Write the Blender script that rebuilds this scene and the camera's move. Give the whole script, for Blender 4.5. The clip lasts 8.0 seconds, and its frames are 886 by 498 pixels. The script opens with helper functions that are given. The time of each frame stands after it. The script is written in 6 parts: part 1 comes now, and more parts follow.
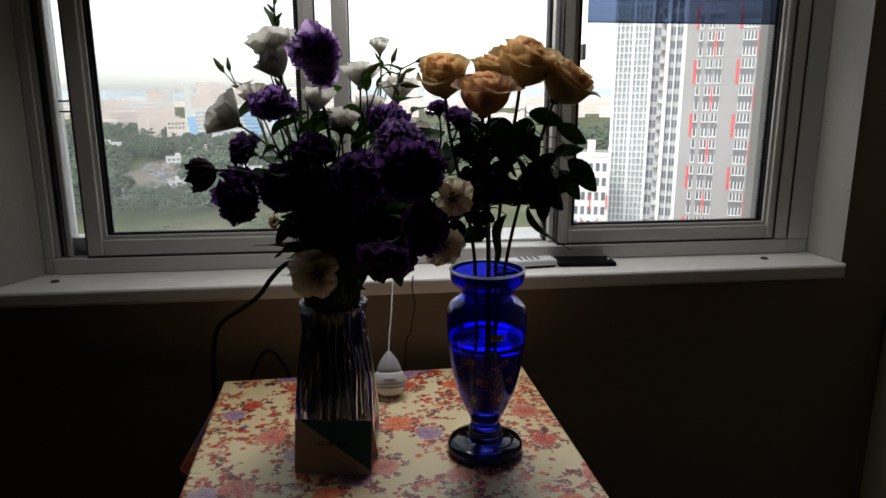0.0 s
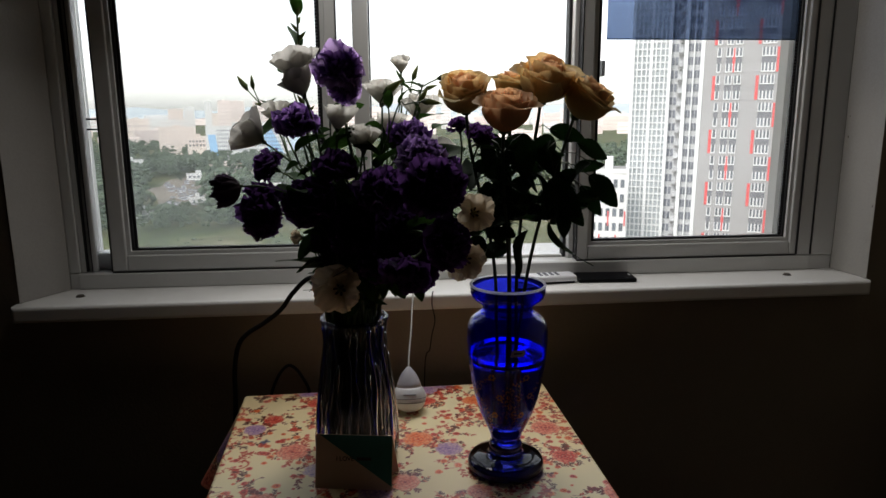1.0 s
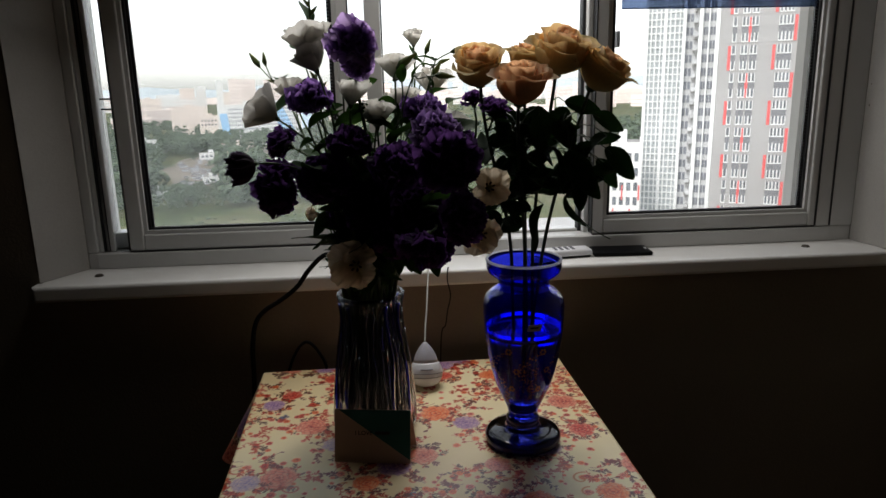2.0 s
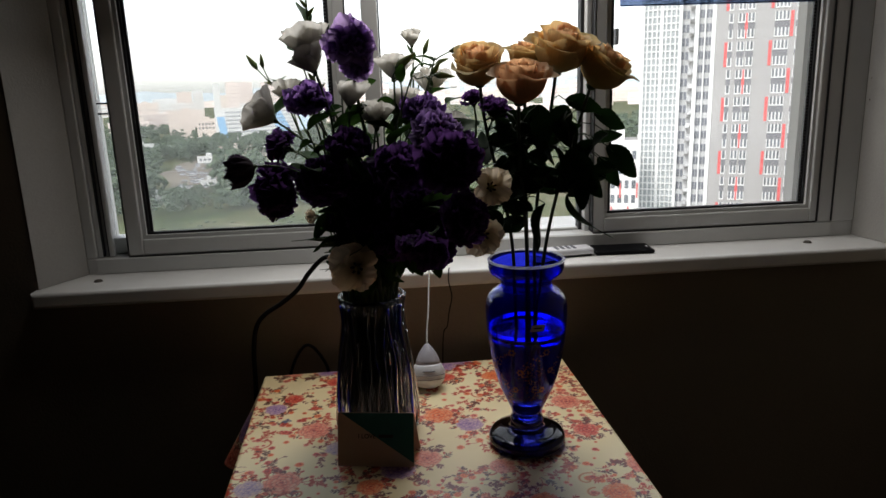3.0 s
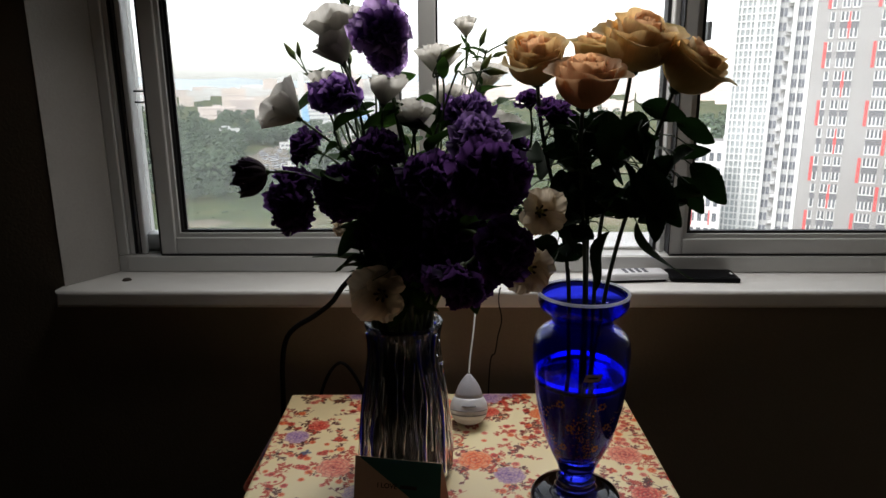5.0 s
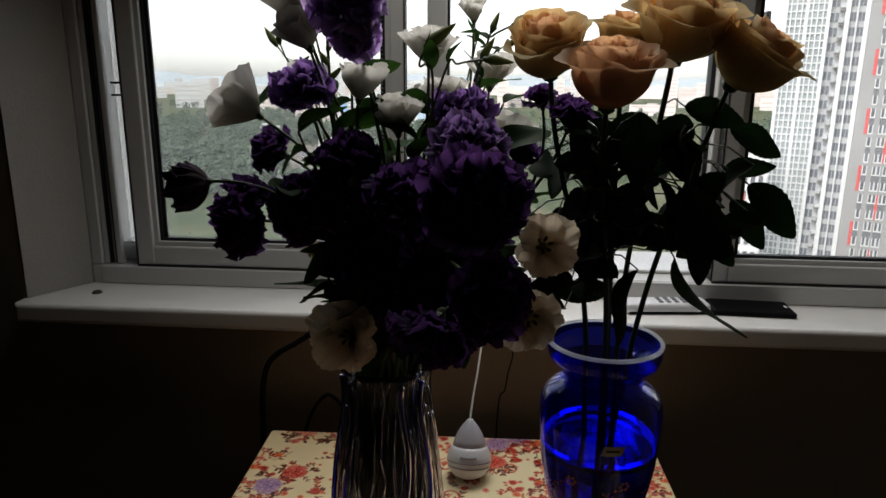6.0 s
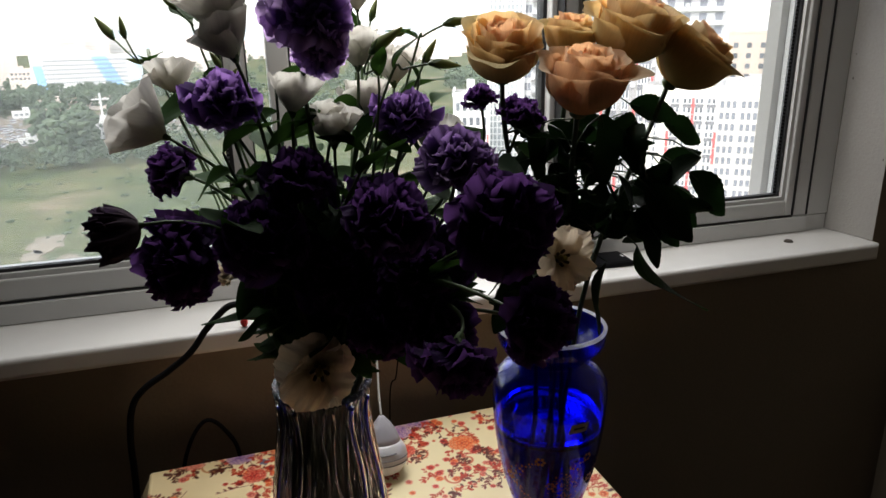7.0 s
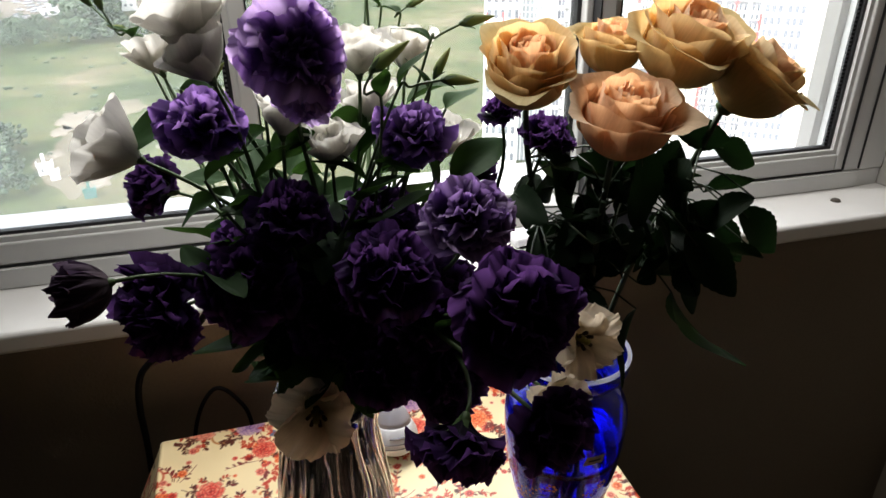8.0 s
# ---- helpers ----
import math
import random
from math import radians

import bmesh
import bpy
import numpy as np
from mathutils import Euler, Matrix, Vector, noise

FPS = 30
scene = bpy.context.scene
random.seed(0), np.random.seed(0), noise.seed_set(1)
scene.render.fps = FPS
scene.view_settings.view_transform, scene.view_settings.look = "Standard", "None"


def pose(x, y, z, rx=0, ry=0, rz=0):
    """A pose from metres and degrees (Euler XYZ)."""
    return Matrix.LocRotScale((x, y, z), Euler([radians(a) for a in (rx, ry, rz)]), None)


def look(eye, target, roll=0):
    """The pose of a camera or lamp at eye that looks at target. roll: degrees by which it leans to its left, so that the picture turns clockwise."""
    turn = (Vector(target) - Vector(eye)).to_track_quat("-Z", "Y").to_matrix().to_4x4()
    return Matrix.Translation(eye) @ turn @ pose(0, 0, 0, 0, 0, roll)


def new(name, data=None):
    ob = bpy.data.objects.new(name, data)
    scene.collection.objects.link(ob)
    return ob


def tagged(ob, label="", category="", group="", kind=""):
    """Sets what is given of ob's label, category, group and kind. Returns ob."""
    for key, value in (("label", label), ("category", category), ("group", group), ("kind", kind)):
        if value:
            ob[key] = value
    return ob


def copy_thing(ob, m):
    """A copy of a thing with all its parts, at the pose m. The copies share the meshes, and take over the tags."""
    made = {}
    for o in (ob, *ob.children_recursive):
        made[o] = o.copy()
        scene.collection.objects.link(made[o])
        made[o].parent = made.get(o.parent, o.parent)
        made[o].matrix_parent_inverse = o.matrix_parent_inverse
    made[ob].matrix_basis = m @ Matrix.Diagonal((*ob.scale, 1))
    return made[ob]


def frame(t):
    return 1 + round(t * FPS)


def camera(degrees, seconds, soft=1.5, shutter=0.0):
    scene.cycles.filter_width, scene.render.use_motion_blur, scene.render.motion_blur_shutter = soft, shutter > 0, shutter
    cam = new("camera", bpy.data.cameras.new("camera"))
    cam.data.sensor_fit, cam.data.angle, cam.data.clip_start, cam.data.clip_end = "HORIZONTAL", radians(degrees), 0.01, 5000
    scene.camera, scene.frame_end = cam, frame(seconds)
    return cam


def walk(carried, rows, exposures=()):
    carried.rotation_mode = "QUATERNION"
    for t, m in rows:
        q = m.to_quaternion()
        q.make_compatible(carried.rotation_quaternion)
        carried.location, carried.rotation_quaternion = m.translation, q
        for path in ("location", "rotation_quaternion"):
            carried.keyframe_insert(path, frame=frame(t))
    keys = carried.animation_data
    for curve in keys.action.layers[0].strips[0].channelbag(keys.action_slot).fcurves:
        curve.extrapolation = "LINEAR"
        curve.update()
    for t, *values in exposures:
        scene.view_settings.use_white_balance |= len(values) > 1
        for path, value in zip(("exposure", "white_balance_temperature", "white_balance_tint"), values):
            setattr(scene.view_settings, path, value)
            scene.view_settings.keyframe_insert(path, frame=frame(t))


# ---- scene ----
cam = camera(65.1, 8.0)
PATH = [
    (0, (-0.0159, -1.4386, 1.3631), (0.2150, 0.4969, 0.9153), -0.06),
    (0.2, (-0.0247, -1.4416, 1.3761), (0.1666, 0.5074, 0.9705), 0.70),
    (0.5, (-0.0237, -1.4467, 1.3575), (0.0854, 0.4996, 0.9102), 1.06),
    (1, (-0.0220, -1.4427, 1.3624), (0.1607, 0.5080, 0.9610), -0.31),
    (1.5, (-0.0217, -1.4417, 1.3589), (0.1552, 0.5034, 0.9288), -0.50),
    (1.7, (-0.0229, -1.4412, 1.3593), (0.1317, 0.4998, 0.9025), -0.83),
    (2.8, (-0.0296, -1.4380, 1.3612), (0.1149, 0.4996, 0.8871), -1.84),
    (3, (-0.0284, -1.4323, 1.3595), (0.1167, 0.5071, 0.8929), -1.98),
    (3.5, (-0.0341, -1.4061, 1.3703), (0.1419, 0.5379, 0.9348), 2.18),
    (4, (-0.0334, -1.3811, 1.3765), (0.1498, 0.5471, 0.8780), 1.10),
    (4.5, (-0.0265, -1.3849, 1.3723), (0.1466, 0.5362, 0.8434), 0.28),
    (4.7, (-0.0096, -1.3421, 1.3634), (0.0817, 0.5895, 0.8529), -0.10),
    (5.8, (0.0781, -1.1144, 1.3640), (-0.1885, 0.8149, 0.9091), -1.05),
    (6, (0.0691, -1.0753, 1.3521), (-0.0912, 0.8600, 0.8738), 0.44),
    (6.2, (0.0378, -1.0351, 1.3781), (-0.0294, 0.8914, 0.8453), 2.09),
    (6.5, (-0.0270, -1.0119, 1.4139), (0.1839, 0.9003, 0.8671), 0.77),
    (6.7, (-0.0952, -1.0177, 1.4339), (0.2047, 0.8817, 0.8841), -3.06),
    (7, (-0.1370, -1.0182, 1.4027), (0.4015, 0.8100, 0.7961), -1.10),
    (7.2, (-0.1569, -1.0429, 1.3838), (0.4428, 0.7905, 0.8556), 2.64),
    (7.5, (-0.1654, -1.0578, 1.3967), (0.4248, 0.7785, 0.8680), 1.93),
    (7.8, (-0.1255, -0.9878, 1.4711), (0.4004, 0.7812, 0.7005), 2.01),
    (8, (-0.0891, -0.9062, 1.5062), (0.3407, 0.8203, 0.5927), -0.67),
]
walk(cam, [(t, look(eye, target, roll)) for t, eye, target, roll in PATH],
     exposures=[(0.0, 1.38), (1.5, 1.40), (3.5, 1.60), (4.5, 1.73), (5.8, 1.36), (6.2, 1.26), (6.5, 1.36), (6.7, 1.62), (7.0, 2.04), (7.5, 2.2), (8.0, 2.68)])

# ---- world and light ----
world = bpy.data.worlds.new("overcast_sky")
scene.world = world
world.use_nodes = True
wt = world.node_tree
wt.nodes.clear()
w_out = wt.nodes.new("ShaderNodeOutputWorld")
w_bg = wt.nodes.new("ShaderNodeBackground")
w_sky = wt.nodes.new("ShaderNodeTexSky")
w_sky.sky_type = "NISHITA"
w_sky.sun_disc = False
w_sky.sun_elevation = radians(45)
w_sky.sun_rotation = radians(-140)
w_sky.air_density, w_sky.dust_density, w_sky.ozone_density = 1.0, 1.2, 1.0
w_grey = wt.nodes.new("ShaderNodeHueSaturation")
w_grey.inputs["Saturation"].default_value = 0.25
wt.links.new(w_sky.outputs[0], w_grey.inputs["Color"])
wt.links.new(w_grey.outputs[0], w_bg.inputs["Color"])
w_bg.inputs["Strength"].default_value = 0.14
wt.links.new(w_bg.outputs[0], w_out.inputs[0])

sun = new("sun", bpy.data.lights.new("sun", "SUN"))
sun.data.energy, sun.data.angle, sun.data.color = 0.85, radians(12), (1.0, 0.96, 0.9)
sun.matrix_world = look((-45.5, -54.2, 70.7), (0, 0, 0))

# daylight from the high part of the window opening, above the view
day = new("window_daylight", bpy.data.lights.new("window_daylight", "AREA"))
day.data.shape, day.data.size, day.data.size_y = "RECTANGLE", 1.05, 0.34
day.data.energy, day.data.color = 3.0, (1.0, 0.965, 0.92)
day.matrix_world = look((0.10, 0.165, 1.93), (0.62, -0.66, 0.98))

# ---- materials ----
MATS = {}


class Nodes:
    """A small wrapper that strings shader nodes together."""

    def __init__(self, name):
        self.mat = bpy.data.materials.new(name)
        self.mat.use_nodes = True
        self.tree = self.mat.node_tree
        self.bsdf = self.tree.nodes["Principled BSDF"]
        self.out = self.tree.nodes["Material Output"]

    def add(self, kind, **values):
        node = self.tree.nodes.new(kind)
        for key, value in values.items():
            node.inputs[key.replace("_", " ")].default_value = value
        return node

    def link(self, a, b):
        self.tree.links.new(a, b)

    def coords(self):
        return self.add("ShaderNodeTexCoord").outputs["Object"]

    def noise(self, scale, detail=4.0, rough=0.55, vec=None):
        n = self.add("ShaderNodeTexNoise", Scale=scale, Detail=detail, Roughness=rough)
        self.link(vec if vec else self.coords(), n.inputs["Vector"])
        return n.outputs["Fac"]

    def ramp(self, fac, stops):
        r = self.add("ShaderNodeValToRGB")
        while len(r.color_ramp.elements) < len(stops):
            r.color_ramp.elements.new(0.5)
        for el, (at, col) in zip(r.color_ramp.elements, stops):
            el.position, el.color = at, (*col, 1)
        self.link(fac, r.inputs[0])
        return r.outputs[0]

    def mix(self, fac, a, b, kind="MIX"):
        m = self.tree.nodes.new("ShaderNodeMix")
        m.data_type, m.blend_type = "RGBA", kind
        for sock, value in ((m.inputs[0], fac), (m.inputs[6], a), (m.inputs[7], b)):
            if isinstance(value, (int, float)):
                sock.default_value = value
            elif isinstance(value, tuple):
                sock.default_value = (*value, 1)
            else:
                self.link(value, sock)
        return m.outputs[2]

    def bump(self, height, strength, distance):
        b = self.add("ShaderNodeBump", Strength=strength, Distance=distance)
        self.link(height, b.inputs["Height"])
        self.link(b.outputs[0], self.bsdf.inputs["Normal"])


def plain(name, col, rough=0.5, var=0.12, scale=30, metal=0.0, bump=0.0, island=False, spec=0.5):
    """A painted or solid surface with two scales of slight variation."""
    n = Nodes(name)
    dark = tuple(c * (1 - var) for c in col)
    lite = tuple(min(1, c * (1 + var)) for c in col)
    big = n.ramp(n.noise(scale * 0.12, 3), [(0.3, dark), (0.7, lite)])
    col_out = n.mix(n.ramp(n.noise(scale, 5), [(0.35, (0, 0, 0)), (0.75, (1, 1, 1))]), big, lite)
    col_out = n.mix(0.5, big, col_out)
    if island:
        g = n.add("ShaderNodeObjectInfo")
        v = n.add("ShaderNodeHueSaturation")
        m = n.add("ShaderNodeMapRange")
        m.inputs["To Min"].default_value, m.inputs["To Max"].default_value = 0.75, 1.25
        n.link(g.outputs["Random"], m.inputs["Value"])
        n.link(m.outputs[0], v.inputs["Value"])
        n.link(col_out, v.inputs["Color"])
        col_out = v.outputs[0]
    n.link(col_out, n.bsdf.inputs["Base Color"])
    n.bsdf.inputs["Roughness"].default_value = rough
    n.bsdf.inputs["Metallic"].default_value = metal
    n.bsdf.inputs["Specular IOR Level"].default_value = spec
    if bump:
        n.bump(n.noise(scale * 4, 4), 0.4, bump)
    MATS[name] = n.mat
    return n.mat


def petal_mat(name, base, tip, through_col, amount=0.4, vein=60.0, edge=None, foot=0.6):
    """Thin petal tissue: base-to-rim colour, fine veins, and light that comes through from behind."""
    n = Nodes(name)
    uv = n.add("ShaderNodeUVMap").outputs[0]
    sep = n.add("ShaderNodeSeparateXYZ")
    n.link(uv, sep.inputs[0])
    # very dark base stops put shade into the lisianthus hearts
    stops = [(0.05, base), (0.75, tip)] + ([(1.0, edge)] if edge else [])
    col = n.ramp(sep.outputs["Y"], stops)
    mp = n.add("ShaderNodeMapping")
    mp.inputs["Scale"].default_value = (vein, 3.0, 1.0)
    n.link(uv, mp.inputs["Vector"])
    veins = n.noise(1.0, 3, 0.6, mp.outputs[0])
    col = n.mix(n.ramp(veins, [(0.4, (0.0, 0.0, 0.0)), (0.7, (0.45, 0.45, 0.45))]), col, tuple(c * 0.62 for c in tip))
    info = n.add("ShaderNodeObjectInfo")
    hs = n.add("ShaderNodeHueSaturation")
    mr = n.add("ShaderNodeMapRange")
    mr.inputs["To Min"].default_value, mr.inputs["To Max"].default_value = 0.8, 1.15
    n.link(info.outputs["Random"], mr.inputs["Value"])
    n.link(mr.outputs[0], hs.inputs["Value"])
    n.link(col, hs.inputs["Color"])
    n.link(hs.outputs[0], n.bsdf.inputs["Base Color"])
    n.bsdf.inputs["Roughness"].default_value = 0.7
    n.bsdf.inputs["Specular IOR Level"].default_value = 0.1
    n.bump(veins, 0.25, 0.0006)
    tr = n.add("ShaderNodeBsdfTranslucent")
    # foot cuts the light let through near the petal base, darkening hearts further
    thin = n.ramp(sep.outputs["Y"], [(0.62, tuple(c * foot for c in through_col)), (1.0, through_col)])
    tcol = n.mix(0.15, thin, hs.outputs[0])
    n.link(tcol, tr.inputs["Color"])
    mx = n.add("ShaderNodeMixShader")
    mx.inputs[0].default_value = amount
    n.link(n.bsdf.outputs[0], mx.inputs[1])
    n.link(tr.outputs[0], mx.inputs[2])
    n.link(mx.outputs[0], n.out.inputs["Surface"])
    MATS[name] = n.mat
    return n.mat


def glass_mat(name, col, rough=0.0, ior=1.5, bump=0.0, clear=1.0):
    n = Nodes(name)
    n.bsdf.inputs["Base Color"].default_value = (*col, 1)
    n.bsdf.inputs["Roughness"].default_value = rough
    n.bsdf.inputs["IOR"].default_value = ior
    n.bsdf.inputs["Transmission Weight"].default_value = clear
    if bump:
        n.bump(n.noise(18, 2), 0.3, bump)
    MATS[name] = n.mat
    return n.mat


def wall_mat(name, col):
    n = Nodes(name)
    blot = n.ramp(n.noise(2.2, 5), [(0.3, tuple(c * 0.86 for c in col)), (0.7, col)])
    fine = n.noise(180, 3)
    out = n.mix(n.ramp(fine, [(0.4, (0, 0, 0)), (0.65, (0.25, 0.25, 0.25))]), blot, tuple(c * 0.75 for c in col))
    n.link(out, n.bsdf.inputs["Base Color"])
    n.bsdf.inputs["Roughness"].default_value = 0.8
    n.bump(fine, 0.5, 0.0015)
    MATS[name] = n.mat
    return n.mat


wall_mat("wallpaper", (0.26, 0.215, 0.158))
wall_mat("plaster_white", (0.40, 0.385, 0.36))
# unseen room surfaces: plaster, ceiling and floor toned dark to limit bounced light
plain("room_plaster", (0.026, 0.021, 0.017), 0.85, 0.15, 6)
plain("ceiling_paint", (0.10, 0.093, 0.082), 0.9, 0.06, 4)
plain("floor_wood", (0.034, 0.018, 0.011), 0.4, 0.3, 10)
plain("pvc_white", (0.64, 0.64, 0.63), 0.35, 0.05, 25)
plain("pvc_sill", (0.80, 0.79, 0.77), 0.3, 0.06, 18)
plain("gasket", (0.012, 0.012, 0.014), 0.6, 0.2, 60)
plain("alu_spacer", (0.45, 0.45, 0.5), 0.35, 0.2, 300, 0.9)
plain("latch_metal", (0.10, 0.10, 0.11), 0.45, 0.2, 80, 0.5)
plain("stain", (0.06, 0.05, 0.04), 0.8, 0.3, 90)
plain("black_plastic", (0.008, 0.008, 0.009), 0.5, 0.2, 60, spec=0.06)
plain("screen_glass", (0.004, 0.004, 0.005), 0.4, 0.1, 40, spec=0.04)
plain("white_plastic", (0.75, 0.75, 0.78), 0.3, 0.05, 40)
plain("grey_print", (0.16, 0.16, 0.19), 0.5, 0.1, 60)
plain("cable_white", (0.5, 0.49, 0.46), 0.5, 0.1, 60)
plain("red_cord", (0.45, 0.015, 0.015), 0.6, 0.2, 90)
plain("table_wood", (0.22, 0.12, 0.06), 0.45, 0.3, 20)
plain("card_beige", (0.62, 0.47, 0.36), 0.7, 0.08, 60)
plain("card_teal", (0.015, 0.13, 0.125), 0.65, 0.1, 60)
plain("card_ink", (0.02, 0.02, 0.025), 0.7, 0.1, 60)
plain("paper_label", (0.55, 0.45, 0.3), 0.6, 0.15, 200)
plain("gilt", (0.34, 0.14, 0.05), 0.4, 0.3, 200, 0.7)
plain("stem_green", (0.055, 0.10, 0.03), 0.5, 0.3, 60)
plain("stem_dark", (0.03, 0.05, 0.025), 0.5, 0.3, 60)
plain("pistil", (0.28, 0.26, 0.05), 0.6, 0.3, 200)
plain("stamen", (0.05, 0.035, 0.02), 0.7, 0.3, 200)
# purple blooms in three tones: violet backlit, indigo half-lit, purple shaded by colour
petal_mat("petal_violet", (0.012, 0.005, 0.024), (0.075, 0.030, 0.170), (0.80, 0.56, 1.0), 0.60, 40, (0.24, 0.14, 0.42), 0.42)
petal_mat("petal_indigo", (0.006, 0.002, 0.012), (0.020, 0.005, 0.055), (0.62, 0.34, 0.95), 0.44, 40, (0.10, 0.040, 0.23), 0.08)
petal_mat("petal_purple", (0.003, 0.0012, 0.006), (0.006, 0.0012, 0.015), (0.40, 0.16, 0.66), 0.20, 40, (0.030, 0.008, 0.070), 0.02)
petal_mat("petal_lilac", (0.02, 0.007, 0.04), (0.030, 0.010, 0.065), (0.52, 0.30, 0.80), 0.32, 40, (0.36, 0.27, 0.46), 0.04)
petal_mat("petal_wilted", (0.10, 0.08, 0.085), (0.075, 0.05, 0.085), (0.12, 0.08, 0.15), 0.2, 30)
petal_mat("petal_white", (0.66, 0.68, 0.50), (0.84, 0.82, 0.78), (0.90, 0.88, 0.83), 0.50, 30, None, 0.7)
petal_mat("petal_cream", (0.74, 0.62, 0.36), (0.86, 0.76, 0.62), (0.92, 0.78, 0.60), 0.50, 30, None, 0.7)
petal_mat("petal_rose", (0.86, 0.42, 0.09), (0.93, 0.66, 0.35), (1.0, 0.68, 0.30), 0.46, 35, (0.97, 0.83, 0.54), 0.5)
petal_mat("petal_rose_pink", (0.88, 0.33, 0.10), (0.94, 0.61, 0.37), (1.0, 0.56, 0.28), 0.46, 35, (0.97, 0.80, 0.58), 0.5)
petal_mat("petal_rose_green", (0.72, 0.56, 0.16), (0.90, 0.68, 0.34), (1.0, 0.76, 0.34), 0.44, 35, (0.92, 0.80, 0.46), 0.5)
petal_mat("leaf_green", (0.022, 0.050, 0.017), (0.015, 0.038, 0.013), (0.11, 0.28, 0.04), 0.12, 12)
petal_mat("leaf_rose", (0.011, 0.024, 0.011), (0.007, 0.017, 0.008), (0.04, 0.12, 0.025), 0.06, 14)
petal_mat("bud_green", (0.10, 0.17, 0.06), (0.30, 0.33, 0.15), (0.45, 0.5, 0.2), 0.3, 20)
glass_mat("cobalt_glass", (0.03, 0.045, 1.0), 0.0, 1.46, clear=0.97).node_tree.nodes["Principled BSDF"].inputs["Specular IOR Level"].default_value = 1.0
glass_mat("cobalt_thick", (0.004, 0.005, 0.05)).node_tree.nodes["Principled BSDF"].inputs["Specular IOR Level"].default_value = 1.0
glass_mat("clear_glass", (0.70, 0.75, 0.84), 0.0, 1.5, 0.003)
glass_mat("blue_inlay", (0.02, 0.03, 0.55))
glass_mat("water", (0.97, 0.98, 0.99), 0.0, 1.33)

# window glazing with a translucent share that scatters daylight, standing in for outdoor haze
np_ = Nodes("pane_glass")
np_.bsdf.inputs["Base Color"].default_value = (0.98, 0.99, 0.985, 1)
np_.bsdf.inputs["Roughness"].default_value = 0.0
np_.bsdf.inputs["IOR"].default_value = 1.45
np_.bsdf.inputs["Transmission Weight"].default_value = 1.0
p_veil = np_.add("ShaderNodeBsdfTranslucent")
p_veil.inputs["Color"].default_value = (0.85, 0.86, 0.86, 1)
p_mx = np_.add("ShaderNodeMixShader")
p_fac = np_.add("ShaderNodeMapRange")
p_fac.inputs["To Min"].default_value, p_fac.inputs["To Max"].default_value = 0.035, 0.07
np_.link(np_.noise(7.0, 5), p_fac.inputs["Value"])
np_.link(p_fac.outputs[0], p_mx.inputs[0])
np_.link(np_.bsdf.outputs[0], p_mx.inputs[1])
np_.link(p_veil.outputs[0], p_mx.inputs[2])
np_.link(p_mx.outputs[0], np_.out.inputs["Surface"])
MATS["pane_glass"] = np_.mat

# thin tinted film that hangs on the pane
nf = Nodes("tint_film")
f_tr = nf.add("ShaderNodeBsdfTransparent")
f_col = nf.ramp(nf.noise(3.0, 4), [(0.3, (0.34, 0.40, 0.52)), (0.7, (0.42, 0.48, 0.60))])
nf.link(f_col, f_tr.inputs["Color"])
nf.bsdf.inputs["Base Color"].default_value = (0.20, 0.30, 0.45, 1)
nf.bsdf.inputs["Roughness"].default_value = 0.25
f_mx = nf.add("ShaderNodeMixShader")
f_mx.inputs[0].default_value = 0.2
nf.link(f_tr.outputs[0], f_mx.inputs[1])
nf.link(nf.bsdf.outputs[0], f_mx.inputs[2])
nf.link(f_mx.outputs[0], nf.out.inputs["Surface"])
MATS["tint_film"] = nf.mat

# printed cotton: the dyes are a colour layer on the weave
nc = Nodes("printed_cloth")
c_at = nc.add("ShaderNodeVertexColor")
c_at.layer_name = "dye"
c_wash = nc.ramp(nc.noise(5.0, 4), [(0.3, (0.93, 0.92, 0.90)), (0.7, (1, 1, 1))])
nc.link(nc.mix(1.0, c_at.outputs[0], c_wash, "MULTIPLY"), nc.bsdf.inputs["Base Color"])
nc.bsdf.inputs["Roughness"].default_value = 0.40
nc.bsdf.inputs["Coat Weight"].default_value = 0.6
nc.bsdf.inputs["Coat Roughness"].default_value = 0.33
nc.bsdf.inputs["Specular IOR Level"].default_value = 0.35
nc.bump(nc.noise(700, 2), 0.25, 0.0006)
MATS["printed_cloth"] = nc.mat

# ground glass edge that takes the light from behind
nr = Nodes("ground_rim")
nr.bsdf.inputs["Base Color"].default_value = (0.85, 0.87, 0.95, 1)
nr.bsdf.inputs["Roughness"].default_value = 0.5
r_tr = nr.add("ShaderNodeBsdfTranslucent")
r_tr.inputs["Color"].default_value = (0.95, 0.96, 1.0, 1)
r_mx = nr.add("ShaderNodeMixShader")
r_mx.inputs[0].default_value = 0.85
nr.link(nr.bsdf.outputs[0], r_mx.inputs[1])
nr.link(r_tr.outputs[0], r_mx.inputs[2])
nr.link(r_mx.outputs[0], nr.out.inputs["Surface"])
MATS["ground_rim"] = nr.mat

# outdoors
plain("facade_grey", (0.33, 0.32, 0.318), 0.8, 0.08, 0.6)
plain("facade_dark", (0.52, 0.52, 0.53), 0.8, 0.08, 0.6)
plain("facade_white", (0.70, 0.69, 0.68), 0.8, 0.06, 0.6)
plain("facade_beige", (0.70, 0.60, 0.54), 0.8, 0.1, 0.6)
plain("facade_cream", (0.66, 0.62, 0.56), 0.8, 0.06, 0.6)
plain("facade_tan", (0.64, 0.54, 0.46), 0.8, 0.1, 0.4)
